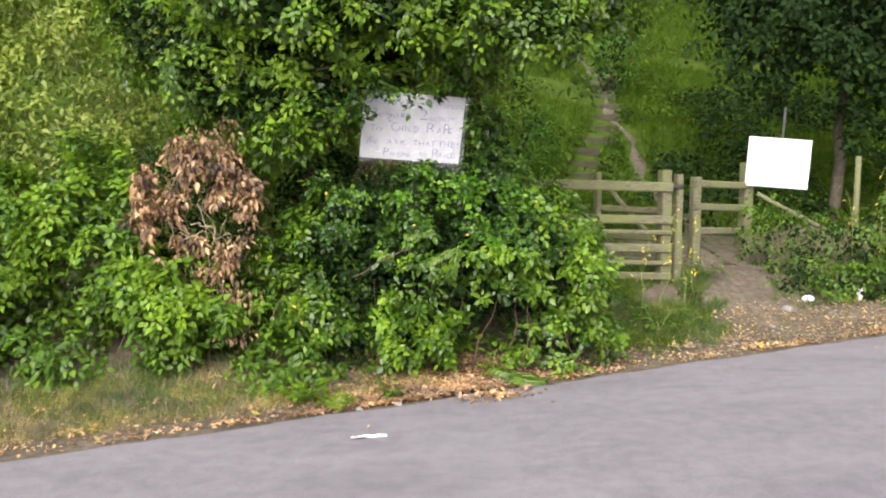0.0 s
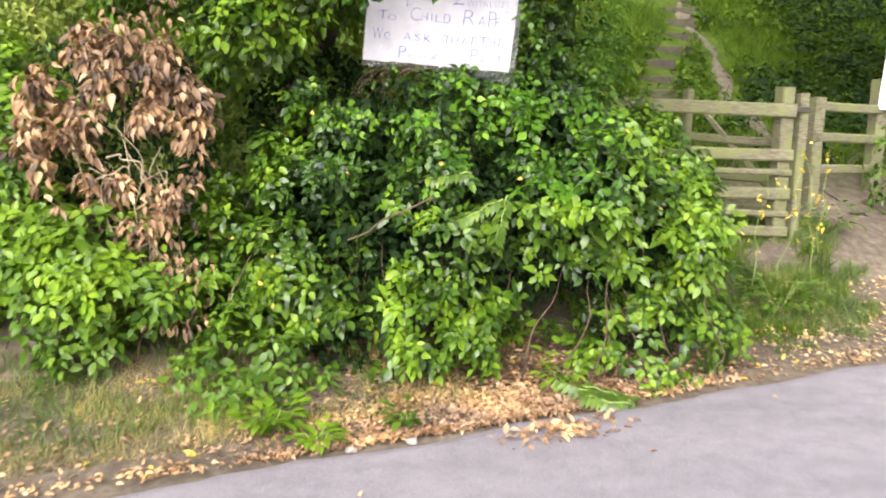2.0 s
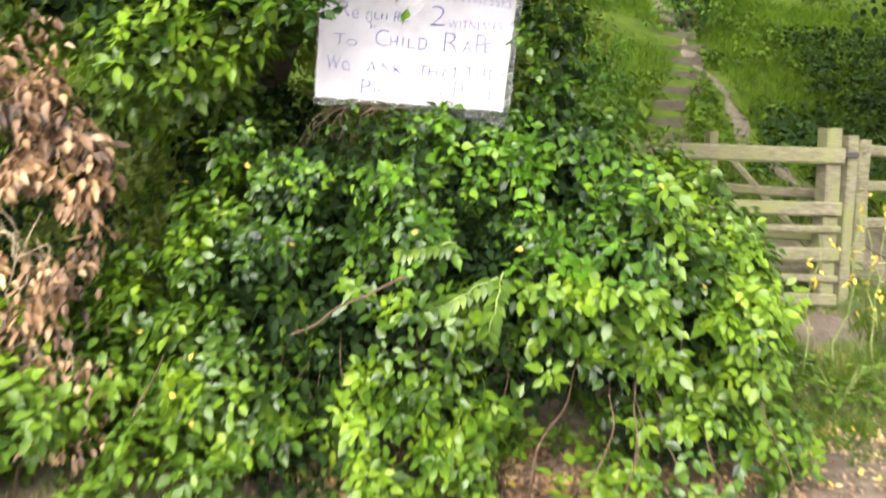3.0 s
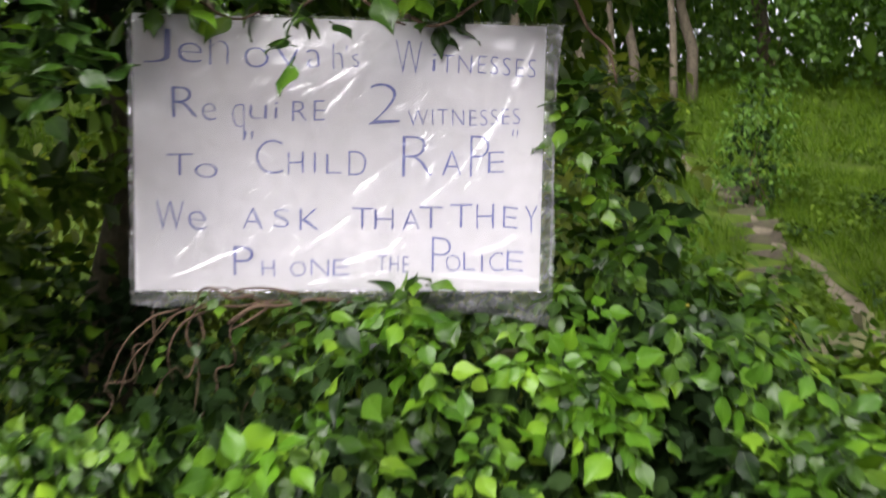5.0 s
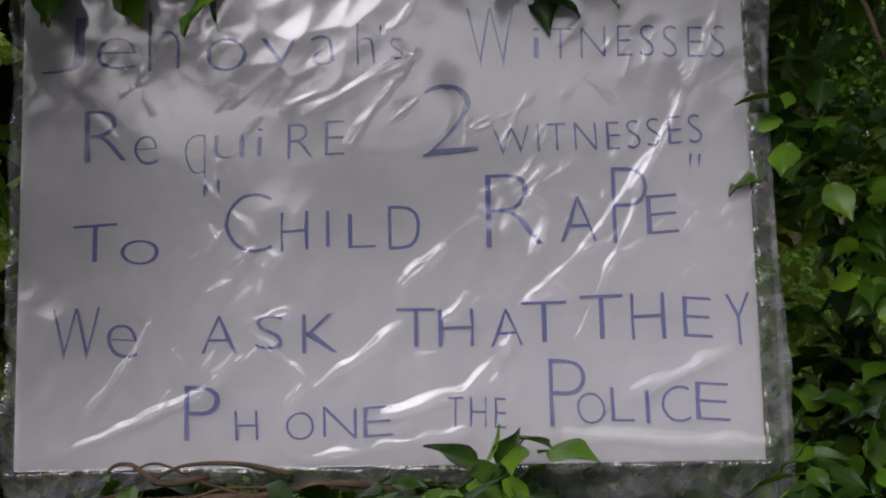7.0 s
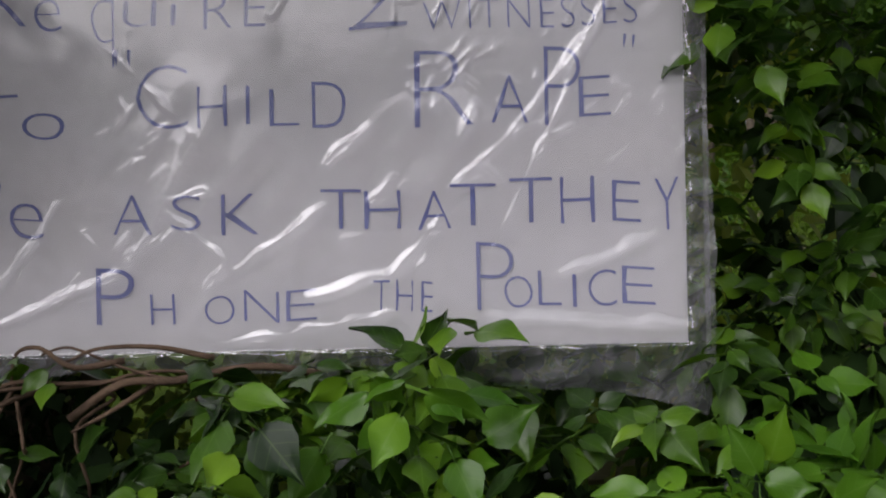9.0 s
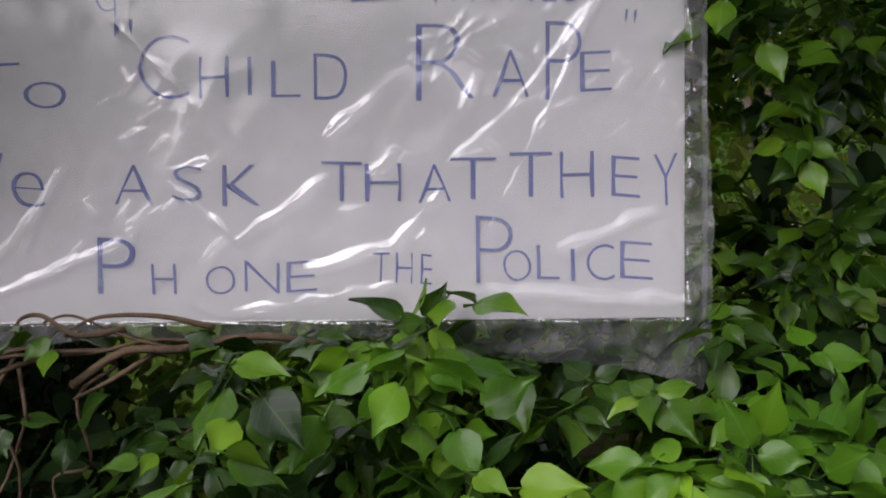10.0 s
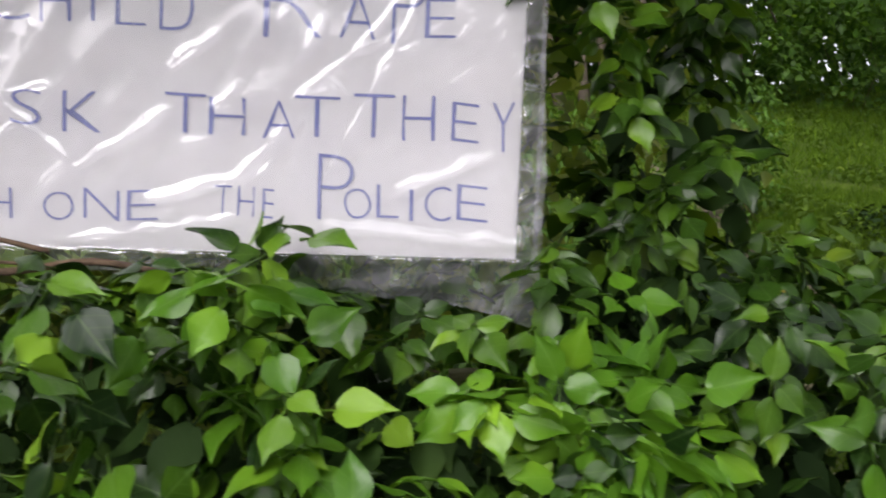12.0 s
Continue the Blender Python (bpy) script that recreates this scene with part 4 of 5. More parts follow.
def dead_patch():
    """A hanging curtain of withered brown ivy, with bare twigs in the middle."""
    h = empty("withered_ivy", (-1.65, 6.5, 1.2), "hanging patch of withered brown ivy leaves", "dead ivy")
    h.matrix_world = Matrix.Identity(4)
    g = np.random.default_rng(31)
    m = 620
    x, z = -1.70 + 0.42 * g.uniform(-1, 1, m), 1.29 + 0.52 * g.uniform(-1, 1, m)
    edge = ((x + 1.70) / 0.40) ** 2 + ((z - 1.29) / 0.5) ** 2 + 0.3 * np.array([noise.noise((p * 5, q * 5, 1)) for p, q in zip(x, z)])
    hollow = ((x + 1.67) / 0.18) ** 2 + ((z - 1.22) / 0.15) ** 2
    bare = (z < 1.17) & (g.uniform(size=m) < 0.5)
    ok = (edge < 1) & (hollow > 1) & ~bare
    x, z, m = x[ok], z[ok], ok.sum()
    p = np.stack([x, 6.42 + 0.1 * (x + 1.73) + 0.06 * g.normal(size=m), z], 1)
    lump = np.array([noise.noise(Vector(q) * 6.0) for q in p])
    p = p[lump > -0.2]
    p[:, 1] -= 0.12 * lump[lump > -0.2]
    out = np.tile((0, -0.95, 0.1), (len(p), 1))
    leaves("dead_leaf_mass", CURLED, *tufts(p, out, 8, 0.05, 0.056, 32, droop=1.6, spread=0.5), dead_mat, h)
    p = np.stack([-1.47 + g.normal(size=60) * 0.08, 6.4 + g.normal(size=60) * 0.04, g.uniform(0.35, 1.05, 60)], 1)
    leaves("dead_leaf_mass", CURLED, *tufts(p, np.tile((0, -0.95, 0.1), (60, 1)), 3, 0.05, 0.045, 33, droop=1.6), dead_mat, h)
    p = np.stack([g.choice((-1.72, -1.56, -1.5), 26) + g.normal(size=26) * 0.03, 6.52 + g.normal(size=26) * 0.04, g.uniform(1.62, 1.9, 26)], 1)
    leaves("dead_leaf_mass", CURLED, *tufts(p, np.tile((0, -0.95, 0.1), (26, 1)), 4, 0.05, 0.045, 34, droop=1.6, spread=0.6), dead_mat, h)
    # near-black leaves added at the back, to paint the hollow's shade
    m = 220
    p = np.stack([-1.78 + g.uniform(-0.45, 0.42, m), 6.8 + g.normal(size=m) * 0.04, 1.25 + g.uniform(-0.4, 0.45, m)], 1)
    leaves("inner_dead_leaf_mass", CURLED, *tufts(p, np.tile((0, -0.95, 0.1), (m, 1)), 6, 0.07, 0.05, 35, droop=1.3, spread=0.7), dark_and_shade_leaf_mat, h, "dark shaded leaves behind the withered ones")
    ways = [wander((-1.5 + g.normal() * 0.06, 6.5, 0.45), (-1.68 + g.normal() * 0.16, 6.42, 1.2 + g.uniform(-0.2, 0.15)), 7, 0.1, 70 + k) for k in range(14)]
    ways += [wander((-1.9 + g.normal() * 0.08, 6.4, 1.1 + g.normal() * 0.05), (-1.5 + g.normal() * 0.1, 6.4, 1.15 + g.normal() * 0.08), 6, 0.12, 170 + k) for k in range(3)]
    stems("twig", h, ways, 0.005, 0.002, pale_trunk_mat, "bare pale twigs")


dead_patch()

# the leafy boughs that hang over the placard and the withered patch
CANOPY = [(-1.55, 6.95, 2.35, 0.6, 0.45, 0.5), (-0.9, 6.95, 2.45, 0.55, 0.42, 0.55), (-0.3, 7.05, 2.75, 0.6, 0.5, 0.5), (-2.0, 7.1, 2.7, 0.5, 0.5, 0.5), (0.25, 7.3, 2.75, 0.45, 0.5, 0.42),
          (-1.0, 6.85, 3.2, 0.9, 0.6, 0.4), (0.1, 7.1, 3.3, 0.8, 0.6, 0.4), (-1.25, 6.8, 2.0, 0.35, 0.3, 0.28), (-0.85, 6.75, 2.12, 0.25, 0.22, 0.22), (-0.2, 6.8, 2.75, 0.55, 0.35, 0.24), (0.7, 7.2, 2.95, 0.5, 0.5, 0.35), (1.0, 7.9, 3.1, 0.6, 0.6, 0.4), (0.6, 6.55, 2.58, 0.48, 0.38, 0.2), (-0.3, 6.45, 2.7, 0.45, 0.3, 0.2), (-0.9, 6.4, 2.6, 0.4, 0.3, 0.18), (-1.25, 6.4, 2.75, 0.5, 0.32, 0.25)]


def overhang():
    h = empty("overhanging_tree", (-0.8, 7.3, 0.3), "ivy-clad tree with leafy boughs hanging over the bank", "tree")
    h.matrix_world = Matrix.Identity(4)
    p, n = shell(CANOPY, 4300, 41, face=(0, -1, 0), back=-0.5)
    leaves("leaf_mass", IVY_LO, *tufts(p, n, 10, 0.07, 0.054, 42), canopy_mat, h)
    # near-black inner leaves put the boughs' shade into the colour
    leaves("inner_leaf_mass", IVY_LO, *fill(CANOPY, 14000, 0.06, 43), dark_and_shade_leaf_mat, h, "shaded inner leaves")
    g = np.random.default_rng(44)
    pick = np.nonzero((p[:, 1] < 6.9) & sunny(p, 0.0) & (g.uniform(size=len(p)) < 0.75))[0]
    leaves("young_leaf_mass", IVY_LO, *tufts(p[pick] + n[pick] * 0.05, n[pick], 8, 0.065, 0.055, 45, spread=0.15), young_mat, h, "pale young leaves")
    # a fringe along the top of the placard
    a = np.concatenate([(0.02, 0.06, 0.09, 0.7, 0.74, 0.78), g.uniform(0.1, 1, 14)])
    q = np.array([tuple(SIGN @ Vector((u * SW, SH + (0.012 if k < 6 else 0.065) + 0.02 * math.sin(u * 17), 0.02 + 0.02 * math.sin(u * 40)))) for k, u in enumerate(a)])
    T = tufts(q, np.tile((0, -0.8, -0.2), (20, 1)), 4, 0.035, 0.05, 46, droop=1.1, free=True)
    leaves("leaf_mass", IVY_HI, *T, ivy_near_mat, h)
    # a bough that hangs in front of the placard's upper corner
    c = np.array([(-0.62, 6.5, 2.06), (-0.72, 6.48, 1.98), (-0.8, 6.5, 2.1), (-0.52, 6.52, 2.13), (-0.9, 6.5, 1.95), (-0.98, 6.52, 2.05), (-0.4, 6.58, 2.12), (-0.27, 6.6, 2.1), (-0.12, 6.62, 2.12), (0.03, 6.64, 2.14), (-0.65, 6.5, 2.2), (-0.5, 6.5, 2.25), (-1.05, 6.5, 1.88)])
    c = np.concatenate([np.repeat(c, 3, 0), np.repeat(np.array([(-0.53, 6.5, 1.94), (-0.57, 6.5, 1.99), (-0.6, 6.5, 1.92), (-0.2, 6.58, 2.075)]), 2, 0)])
    c += g.normal(size=c.shape) * 0.024
    leaves("leaf_mass", IVY_HI, *tufts(c, np.tile((0, -0.9, 0.3), (len(c), 1)), 7, 0.055, 0.05, 47, free=True), ivy_near_mat, h)
    stems("twig", h, [wander((-1.1, 6.7, 2.3), (-0.5, 6.53, 2.1), 6, 0.04, 77), wander((-0.9, 6.6, 2.25), (-0.2, 6.62, 2.2), 6, 0.04, 78), wander((0.16, 6.93, 2.3), (0.3, 6.98, 1.98), 6, 0.05, 79)], 0.006, 0.002)
    bm = bmesh.new()
    tube(bm, wander((-1.35, 8.0, 0.3), (-0.75, 7.6, 2.9), 8, 0.02, 3), 0.13, 0.09, 12)
    part("trunk", bm, trunk_mat, h, "dark ivy-covered trunk")
    ways = [wander((-0.6, 7.5, 2.2), (x, 6.85, z), 7, 0.04, 80 + k) for k, (x, z) in enumerate(((-1.7, 2.4), (-1.1, 2.5), (-0.3, 2.6), (0.3, 2.75), (-0.9, 3.1), (0.1, 3.2)))]
    stems("bough", h, ways, 0.03, 0.008)
    tw = [[tuple(SIGN @ Vector((u + i * 0.035, SH + 0.02 + 0.03 * math.sin(i * 0.9 + u * 20), 0.03))) for i in range(7)] for u in (0.02, 0.28, 0.5)]
    stems("twig", h, tw, 0.004, 0.002)


overhang()

# the backdrop of undergrowth behind the ivy, left of the path
BRUSH = [(-3.4, 8.2, 1.9, 0.9, 0.7, 1.0), (-2.3, 8.3, 1.5, 0.8, 0.6, 1.0), (-1.2, 8.2, 1.3, 0.9, 0.5, 1.0), (-4.5, 7.7, 2.0, 0.9, 0.8, 1.2), (-3.0, 8.6, 3.1, 1.0, 0.8, 0.8), (-0.2, 8.3, 1.6, 0.8, 0.4, 1.0), (-4.6, 8.4, 3.4, 1.1, 0.9, 0.9)]


def undergrowth():
    h = empty("thorn_thicket", (-2.8, 8.2, 0.8), "olive green thorn thicket with bare inner twigs", "shrub")
    h.matrix_world = Matrix.Identity(4)
    p, n = shell(BRUSH, 3200, 51, face=(0, -1, 0.2), back=-0.3)
    leaves("leaf_mass", OVATE, *tufts(p, n, 14, 0.14, 0.055, 52, droop=0.2, spread=0.7), olive_mat, h)
    leaves("inner_leaf_mass", OVATE, *fill(BRUSH, 20000, 0.06, 53, 0.97), olive_mat, h)
    g = np.random.default_rng(54)
    ways = [wander((-3.2 + g.normal() * 0.7, 8.0, 0.7), (-3.0 + g.normal() * 0.8, 7.6, 2.3 + g.normal() * 0.4), 8, 0.06, 90 + k) for k in range(16)]
    stems("stem", h, ways, 0.006, 0.002)


undergrowth()


# ---- trees ----
def tree(name, base, top, lean, r, crown, seed, leaf, size, count, per, label, trunk=trunk_mat, group="", limbs=6, forms=BROAD, tuft=0.28):
    """Tapered trunk, limbs, and a crown of leaf tufts over several masses."""
    g = np.random.default_rng(seed)
    x, y = base
    z = float(ground_z(x, y)) - 0.1
    h = empty(name, (x, y, z), label, "tree", group)
    h.matrix_world = Matrix.Identity(4)
    bm = bmesh.new()
    head = (x + lean[0], y + lean[1], z + top)
    tube(bm, wander((x, y, z), head, 8, 0.015, seed), r, r * 0.4, 10)
    part("trunk", bm, trunk, h)
    B = np.array(crown, float)
    B[:, :3] += (x, y, z)
    for k in range(limbs):
        b = B[k % len(B)]
        end = b[:3] + g.normal(size=3) * b[3:] * 0.4
        t = g.uniform(0.4, 0.9)
        bm = bmesh.new()
        tube(bm, wander(Vector((x, y, z)).lerp(Vector(head), t), end, 6, 0.05, seed * 7 + k), r * 0.35, r * 0.08, 6)
        part("limb", bm, trunk, h)
    p, n = shell(B, count, seed + 1, jitter=1.2, face=(0, -1, -0.2), back=-0.55, inner=0.8)
    leaves("crown", forms, *tufts(p, n, per, tuft, size, seed + 2, droop=0.4, spread=0.6), leaf, h)
    leaves("inner_crown", forms, *fill(B, count * (5 if leaf is dark_and_shade_leaf_mat else 2), size * 1.2, seed + 3), leaf, h)
    return h


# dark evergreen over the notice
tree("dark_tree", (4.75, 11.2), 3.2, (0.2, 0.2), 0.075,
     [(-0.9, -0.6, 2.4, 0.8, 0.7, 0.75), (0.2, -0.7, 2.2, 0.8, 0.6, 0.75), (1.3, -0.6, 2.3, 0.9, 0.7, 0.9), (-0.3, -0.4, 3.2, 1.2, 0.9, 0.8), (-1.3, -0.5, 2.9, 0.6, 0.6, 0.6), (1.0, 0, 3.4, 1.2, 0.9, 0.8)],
     101, dark_and_shade_leaf_mat, 0.08, 1500, 13, "dark-leaved tree shading the notice board", limbs=6, tuft=0.17, forms=IVY_LO)

for i, (x, y, r, top, lx) in enumerate(((1.85, 22, 0.11, 7, -0.3), (2.35, 22.6, 0.12, 8, 0.1), (2.75, 23, 0.11, 7.5, 0.2), (3.3, 22, 0.08, 6.5, 0.3), (3.8, 22.8, 0.12, 8, 0.2), (0.6, 22, 0.12, 8, 0), (-1.5, 19, 0.16, 8, 0), (8.6, 20, 0.15, 8, 0.3))):
    tree("woodland_tree", (x, y), top, (lx, 0.3), r,
         [(0, 0, top * 0.75, 1.7, 1.5, 1.5), (1.0, -0.6, top * 0.6, 1.3, 1.2, 1.1), (-0.9, -0.4, top * 0.85, 1.4, 1.3, 1.3)],
         200 + i * 10, wood_leaf_mat, 0.13, 380, 10, "slim woodland tree at the top of the bank", trunk_mat, "woodland trees", 4)
for i, (x, y) in enumerate(((-6, 24), (-2, 27), (2.5, 28), (6.5, 27), (10.5, 24), (14, 20), (-10, 19), (-14, 15), (9.5, 16), (-7, 13))):
    tree("woodland_tree", (x, y), 9, (0.3, 0), 0.2,
         [(0, 0, 6.5, 2.8, 2.4, 2.4), (1.4, -0.8, 4.4, 2.2, 2, 1.8), (-1.5, -0.6, 4.2, 2.2, 2, 1.8), (0.2, -0.8, 2.4, 2.2, 1.5, 1.6), (0, 0, 9, 2.2, 2, 1.8)],
         400 + i * 10, wood_leaf_mat, 0.2, 380, 9, "tall leafy woodland tree behind the bank", trunk_mat, "tall woodland trees", 5, tuft=0.4)


def shrub(name, blobs, seed, material, size, count, per, label, twigs=5, forms=OVATE, tuft=0.09, category="shrub"):
    B = np.array(blobs, float)
    c = B[:, :2].mean(0)
    z = float(ground_z(*c))
    h = empty(name, (*c, z), label, category)
    h.matrix_world = Matrix.Identity(4)
    p, n = shell(B, count, seed, face=(0, -1, 0.4), back=-0.5)
    leaves("leaf_mass", forms, *tufts(p, n, per, tuft, size, seed + 1, droop=0.4, spread=0.5), material, h)
    # small-leaved shrubs get near-black inner leaves as painted shade
    leaves("inner_leaf_mass", forms, *fill(B, count * 2, size * 1.2, seed + 2), material if size > 0.1 else dark_and_shade_leaf_mat, h)
    g = np.random.default_rng(seed)
    ways = [wander((c[0] + g.normal() * 0.15, c[1] + 0.1, z - 0.05), B[k % len(B), :3] + g.normal(size=3) * 0.1, 5, 0.06, seed + k) for k in range(twigs)]
    stems("stem", h, ways, 0.008, 0.003)
    return h


shrub("low_shrub", [(3.5, 9.45, 0.75, 0.3, 0.3, 0.5), (4.0, 9.35, 0.7, 0.45, 0.4, 0.45), (4.7, 9.6, 0.8, 0.5, 0.4, 0.5), (3.2, 9.55, 0.9, 0.13, 0.13, 0.45), (3.45, 9.15, 0.5, 0.3, 0.2, 0.22), (4.0, 9.05, 0.45, 0.4, 0.2, 0.25), (4.6, 9.25, 0.5, 0.4, 0.2, 0.25)], 301, hedge_mat, 0.05, 620, 9, "leafy green shrubs under the notice board")
shrub("low_shrub", [(3.55, 8.85, 0.5, 0.3, 0.2, 0.16), (4.15, 8.85, 0.52, 0.4, 0.22, 0.18), (4.9, 9.1, 0.6, 0.45, 0.25, 0.22), (5.6, 9.4, 0.65, 0.45, 0.25, 0.25)], 341, hedge_mat, 0.05, 420, 9, "low green weeds and bramble at the edge of the verge")
shrub("low_shrub", [(5.4, 9.8, 1.0, 0.6, 0.5, 0.7), (5.6, 10.4, 1.7, 0.6, 0.5, 0.6)], 311, olive_mat, 0.06, 350, 10, "olive shrub with yellowing shoots beside the road")
shrub("hill_shrub", [(2.7, 15.0, 3.3, 0.3, 0.3, 0.6), (2.85, 15.1, 3.9, 0.25, 0.25, 0.4)], 321, wood_leaf_mat, 0.07, 130, 9, "slender pale green sapling on the grass bank", tuft=0.14)
shrub("hill_shrub", [(0.4, 10.5, 1.6, 0.6, 0.5, 0.8), (0.7, 11.5, 2.1, 0.6, 0.6, 0.9), (-0.6, 10.5, 1.8, 0.8, 0.6, 1.0)], 331, wood_leaf_mat, 0.07, 600, 10, "soft green bushes beside the hillside path", tuft=0.14)

for i, x in enumerate((-7, -4.5, -2, 0.5, 3.2, 5.8, 8.5, 11)):
    y = 26 + 1.2 * math.sin(i * 2.1)
    z = float(ground_z(x, y))
    shrub("woodland_bush", [(x, y, z + 1.2, 1.6, 1.0, 1.4), (x + 1.0, y - 0.4, z + 2.6, 1.3, 1.0, 1.2), (x - 0.8, y + 0.2, z + 3.8, 1.7, 1.0, 1.5), (x + 0.6, y + 0.6, z + 5.4, 1.8, 1.0, 1.6)], 350 + i * 7, wood_leaf_mat, 0.17, 330, 9, "dense green bushes under the woodland trees", 3, BROAD, 0.35)


def hanging_branch(a, b, seed, label):
    h = empty("hanging_branch", a, label, "branch")
    h.matrix_world = Matrix.Identity(4)
    w = wander(a, b, 8, 0.03, seed)
    bm = bmesh.new()
    tube(bm, w, 0.012, 0.004, 6)
    part("stem", bm, stem_mat, h)
    g = np.random.default_rng(seed)
    c = np.array([tuple(q) for q in w]) + g.normal(size=(9, 3)) * 0.06
    leaves("leaf_mass", OVATE, *tufts(c, np.tile((0, -0.5, 0.4), (9, 1)), 5, 0.08, 0.07, seed), wood_leaf_mat, h)


hanging_branch((0.85, 7.6, 2.65), (1.25, 7.7, 2.2), 371, "thin drooping branch with sparse leaves")
hanging_branch((1.4, 10.5, 4.2), (1.75, 10.2, 3.4), 372, "pale bare branch with sparse leaves")


def plastic_scrap(at, w, hgt, seed, label):
    h = empty("plastic_scrap", at, label, "plastic sheet")
    v, f = [], []
    for j in range(10):
        for i in range(10):
            x, z = (i / 9 - 0.5) * w, (j / 9 - 0.5) * hgt
            v.append((x, 0.03 * noise.noise((x * 9, z * 9, seed)) + 0.02 * math.sin(x * 30), z + 0.1 * x))
    for j in range(9):
        for i in range(9):
            k = j * 10 + i
            f.append((k, k + 1, k + 11, k + 10))
    ob = new("sheet", array_mesh("sheet", np.array(v), np.array(f), paper_mat))
    ob.parent = h
    so = ob.modifiers.new("thick", "SOLIDIFY")
    so.thickness = 0.003


plastic_scrap((-0.98, 7.05, 2.15), 0.2, 0.2, 8, "grey torn sheet caught in the tree")


def far_wood():
    """The wood behind the bank, a deep screen of foliage."""
    g = np.random.default_rng(391)
    m = 52000
    x = g.uniform(-30, 36, m)
    y = g.uniform(29, 34, m) + 0.15 * np.abs(x)
    top = 9 + 2.2 * np.array([noise.noise((a * 0.25, 0, 1)) + 0.5 * noise.noise((a * 0.9, 2, 1)) for a in x])
    z = ground_z(x, y) - 0.5 + g.uniform(0, 1, m) * top
    clump = np.array([noise.noise((a * 0.6, b * 0.6, c * 0.6)) for a, b, c in zip(x, y, z)])
    ok = clump > -0.5
    x, y, z = x[ok], y[ok], z[ok]
    m = len(x)
    ob = leaves("far_wood", BROAD, np.stack([x, y, z], 1), g.normal(size=(m, 3)) - UP * 0.5, g.normal(size=(m, 3)) * 0.6 + UP * 0.5 - np.array((0, 0.7, 0)), g.uniform(0.25, 0.5, m), wood_leaf_mat, None, "dark green wood closing the view behind the bank")
    tagged(ob, category="woodland")


far_wood()

# ---- grass and fallen leaves ----


def grass(name, area, count, size, material, seed, label, fade=None, noise_scale=0.9, cut=-0.1):
    g = np.random.default_rng(seed)
    x = g.uniform(area[0], area[1], count)
    s = g.uniform(area[2], area[3], count)
    y = 6.03 + 0.445 * x + s / 0.914
    keepers = np.array([noise.noise((a * noise_scale, b * noise_scale, seed)) > cut for a, b in zip(x, y)])
    if fade is not None:
        keepers &= fade(x, y, s)
    x, y = x[keepers], y[keepers]
    z = ground_z(x, y) + np.array([lumpy(a, b) for a, b in zip(x, y)]) * np.clip(past_edge(x, y), 0, 1)
    m = len(x)
    lean = g.normal(size=(m, 3)) * 0.45 + UP
    side = unit(g.normal(size=(m, 3)) * (1, 1, 0.1))
    return leaves(name, BLADE, np.stack([x, y, z - 0.005], 1), lean, side, g.uniform(0.5, 1.3, m) * size, material, None, label)


def off_path(x, y, s):
    trodden = (np.abs(x - path_x(y)) < 0.14) & (y < 18)
    stepped = (np.abs(x - step_x(y)) < 0.17) & (y > 11.3) & (y < 16.3)
    return ~(trodden | stepped)


def ragged(x, y, s, k):
    edge = np.array([0.45 * noise.noise((a * 3, b * 3, 1)) for a, b in zip(x, y)])
    return (x - 1.8) ** 2 / 0.55 + (s - 1.25) ** 2 / 0.85 < k * (1 + edge)


tagged(grass("verge_grass", (-6.5, -1.0, 0.4, 1.3), 14000, 0.085, grass_mat, 69, "longer green grass under the hedge", noise_scale=2.6, cut=-0.12), category="grass")
tagged(grass("verge_grass", (-6.5, 0.2, 0.25, 1.1), 42000, 0.055, straw_mat, 61, "thin grass on the brown verge", noise_scale=1.6, cut=-0.3), category="grass")
tagged(grass("verge_grass", (0.9, 3.2, 0.3, 2.6), 30000, 0.085, grass_mat, 62, "ragged green grass at the foot of the gate", lambda x, y, s: ragged(x, y, s, 1.25), 2.4, -0.15), category="grass")
tagged(grass("verge_grass", (0.9, 3.0, 0.3, 2.0), 12000, 0.1, hill_grass_mat, 65, "fresh green grass tufts before the gate", lambda x, y, s: ragged(x, y, s, 0.75), 3.2, 0.08), category="grass")
tagged(grass("hillside_grass", (-1, 9, 2.6, 9), 60000, 0.17, hill_grass_mat, 63, "long bright grass on the bank", off_path, 0.7, -0.35), category="grass")
tagged(grass("hillside_grass", (-6, 14, 9, 20), 40000, 0.3, hill_grass_mat, 64, "bright grass higher on the bank", off_path, 0.7, -0.35), category="grass")


def bank_weeds(x0, x1, s0, s1, count, per, size, material, seed, label, cut):
    g = np.random.default_rng(seed)
    x, s = g.uniform(x0, x1, count), g.uniform(s0, s1, count)
    y = 6.03 + 0.445 * x + s / 0.914
    ok = off_path(x, y, s) & np.array([noise.noise((a * 0.8, b * 0.8, seed)) > cut for a, b in zip(x, y)])
    x, y = x[ok], y[ok]
    p = np.stack([x, y, ground_z(x, y) + 0.12 + 0.12 * g.uniform(size=len(x))], 1)
    return tagged(leaves("bank_weeds", BROAD + OVATE, *tufts(p, np.tile((0, -0.3, 0.9), (len(p), 1)), per, size * 1.6, size, seed), material, None, label), category="weeds")


bank_weeds(-0.5, 9, 2.7, 9, 2000, 8, 0.08, bank_mat, 66, "patches of nettles and low weeds on the bank", -0.05)
# weeds coloured near-black where tree shade falls on the bank
bank_weeds(2.4, 8, 2.7, 7, 1500, 8, 0.09, dark_and_shade_leaf_mat, 67, "dark low weeds under the trees", 0.0)
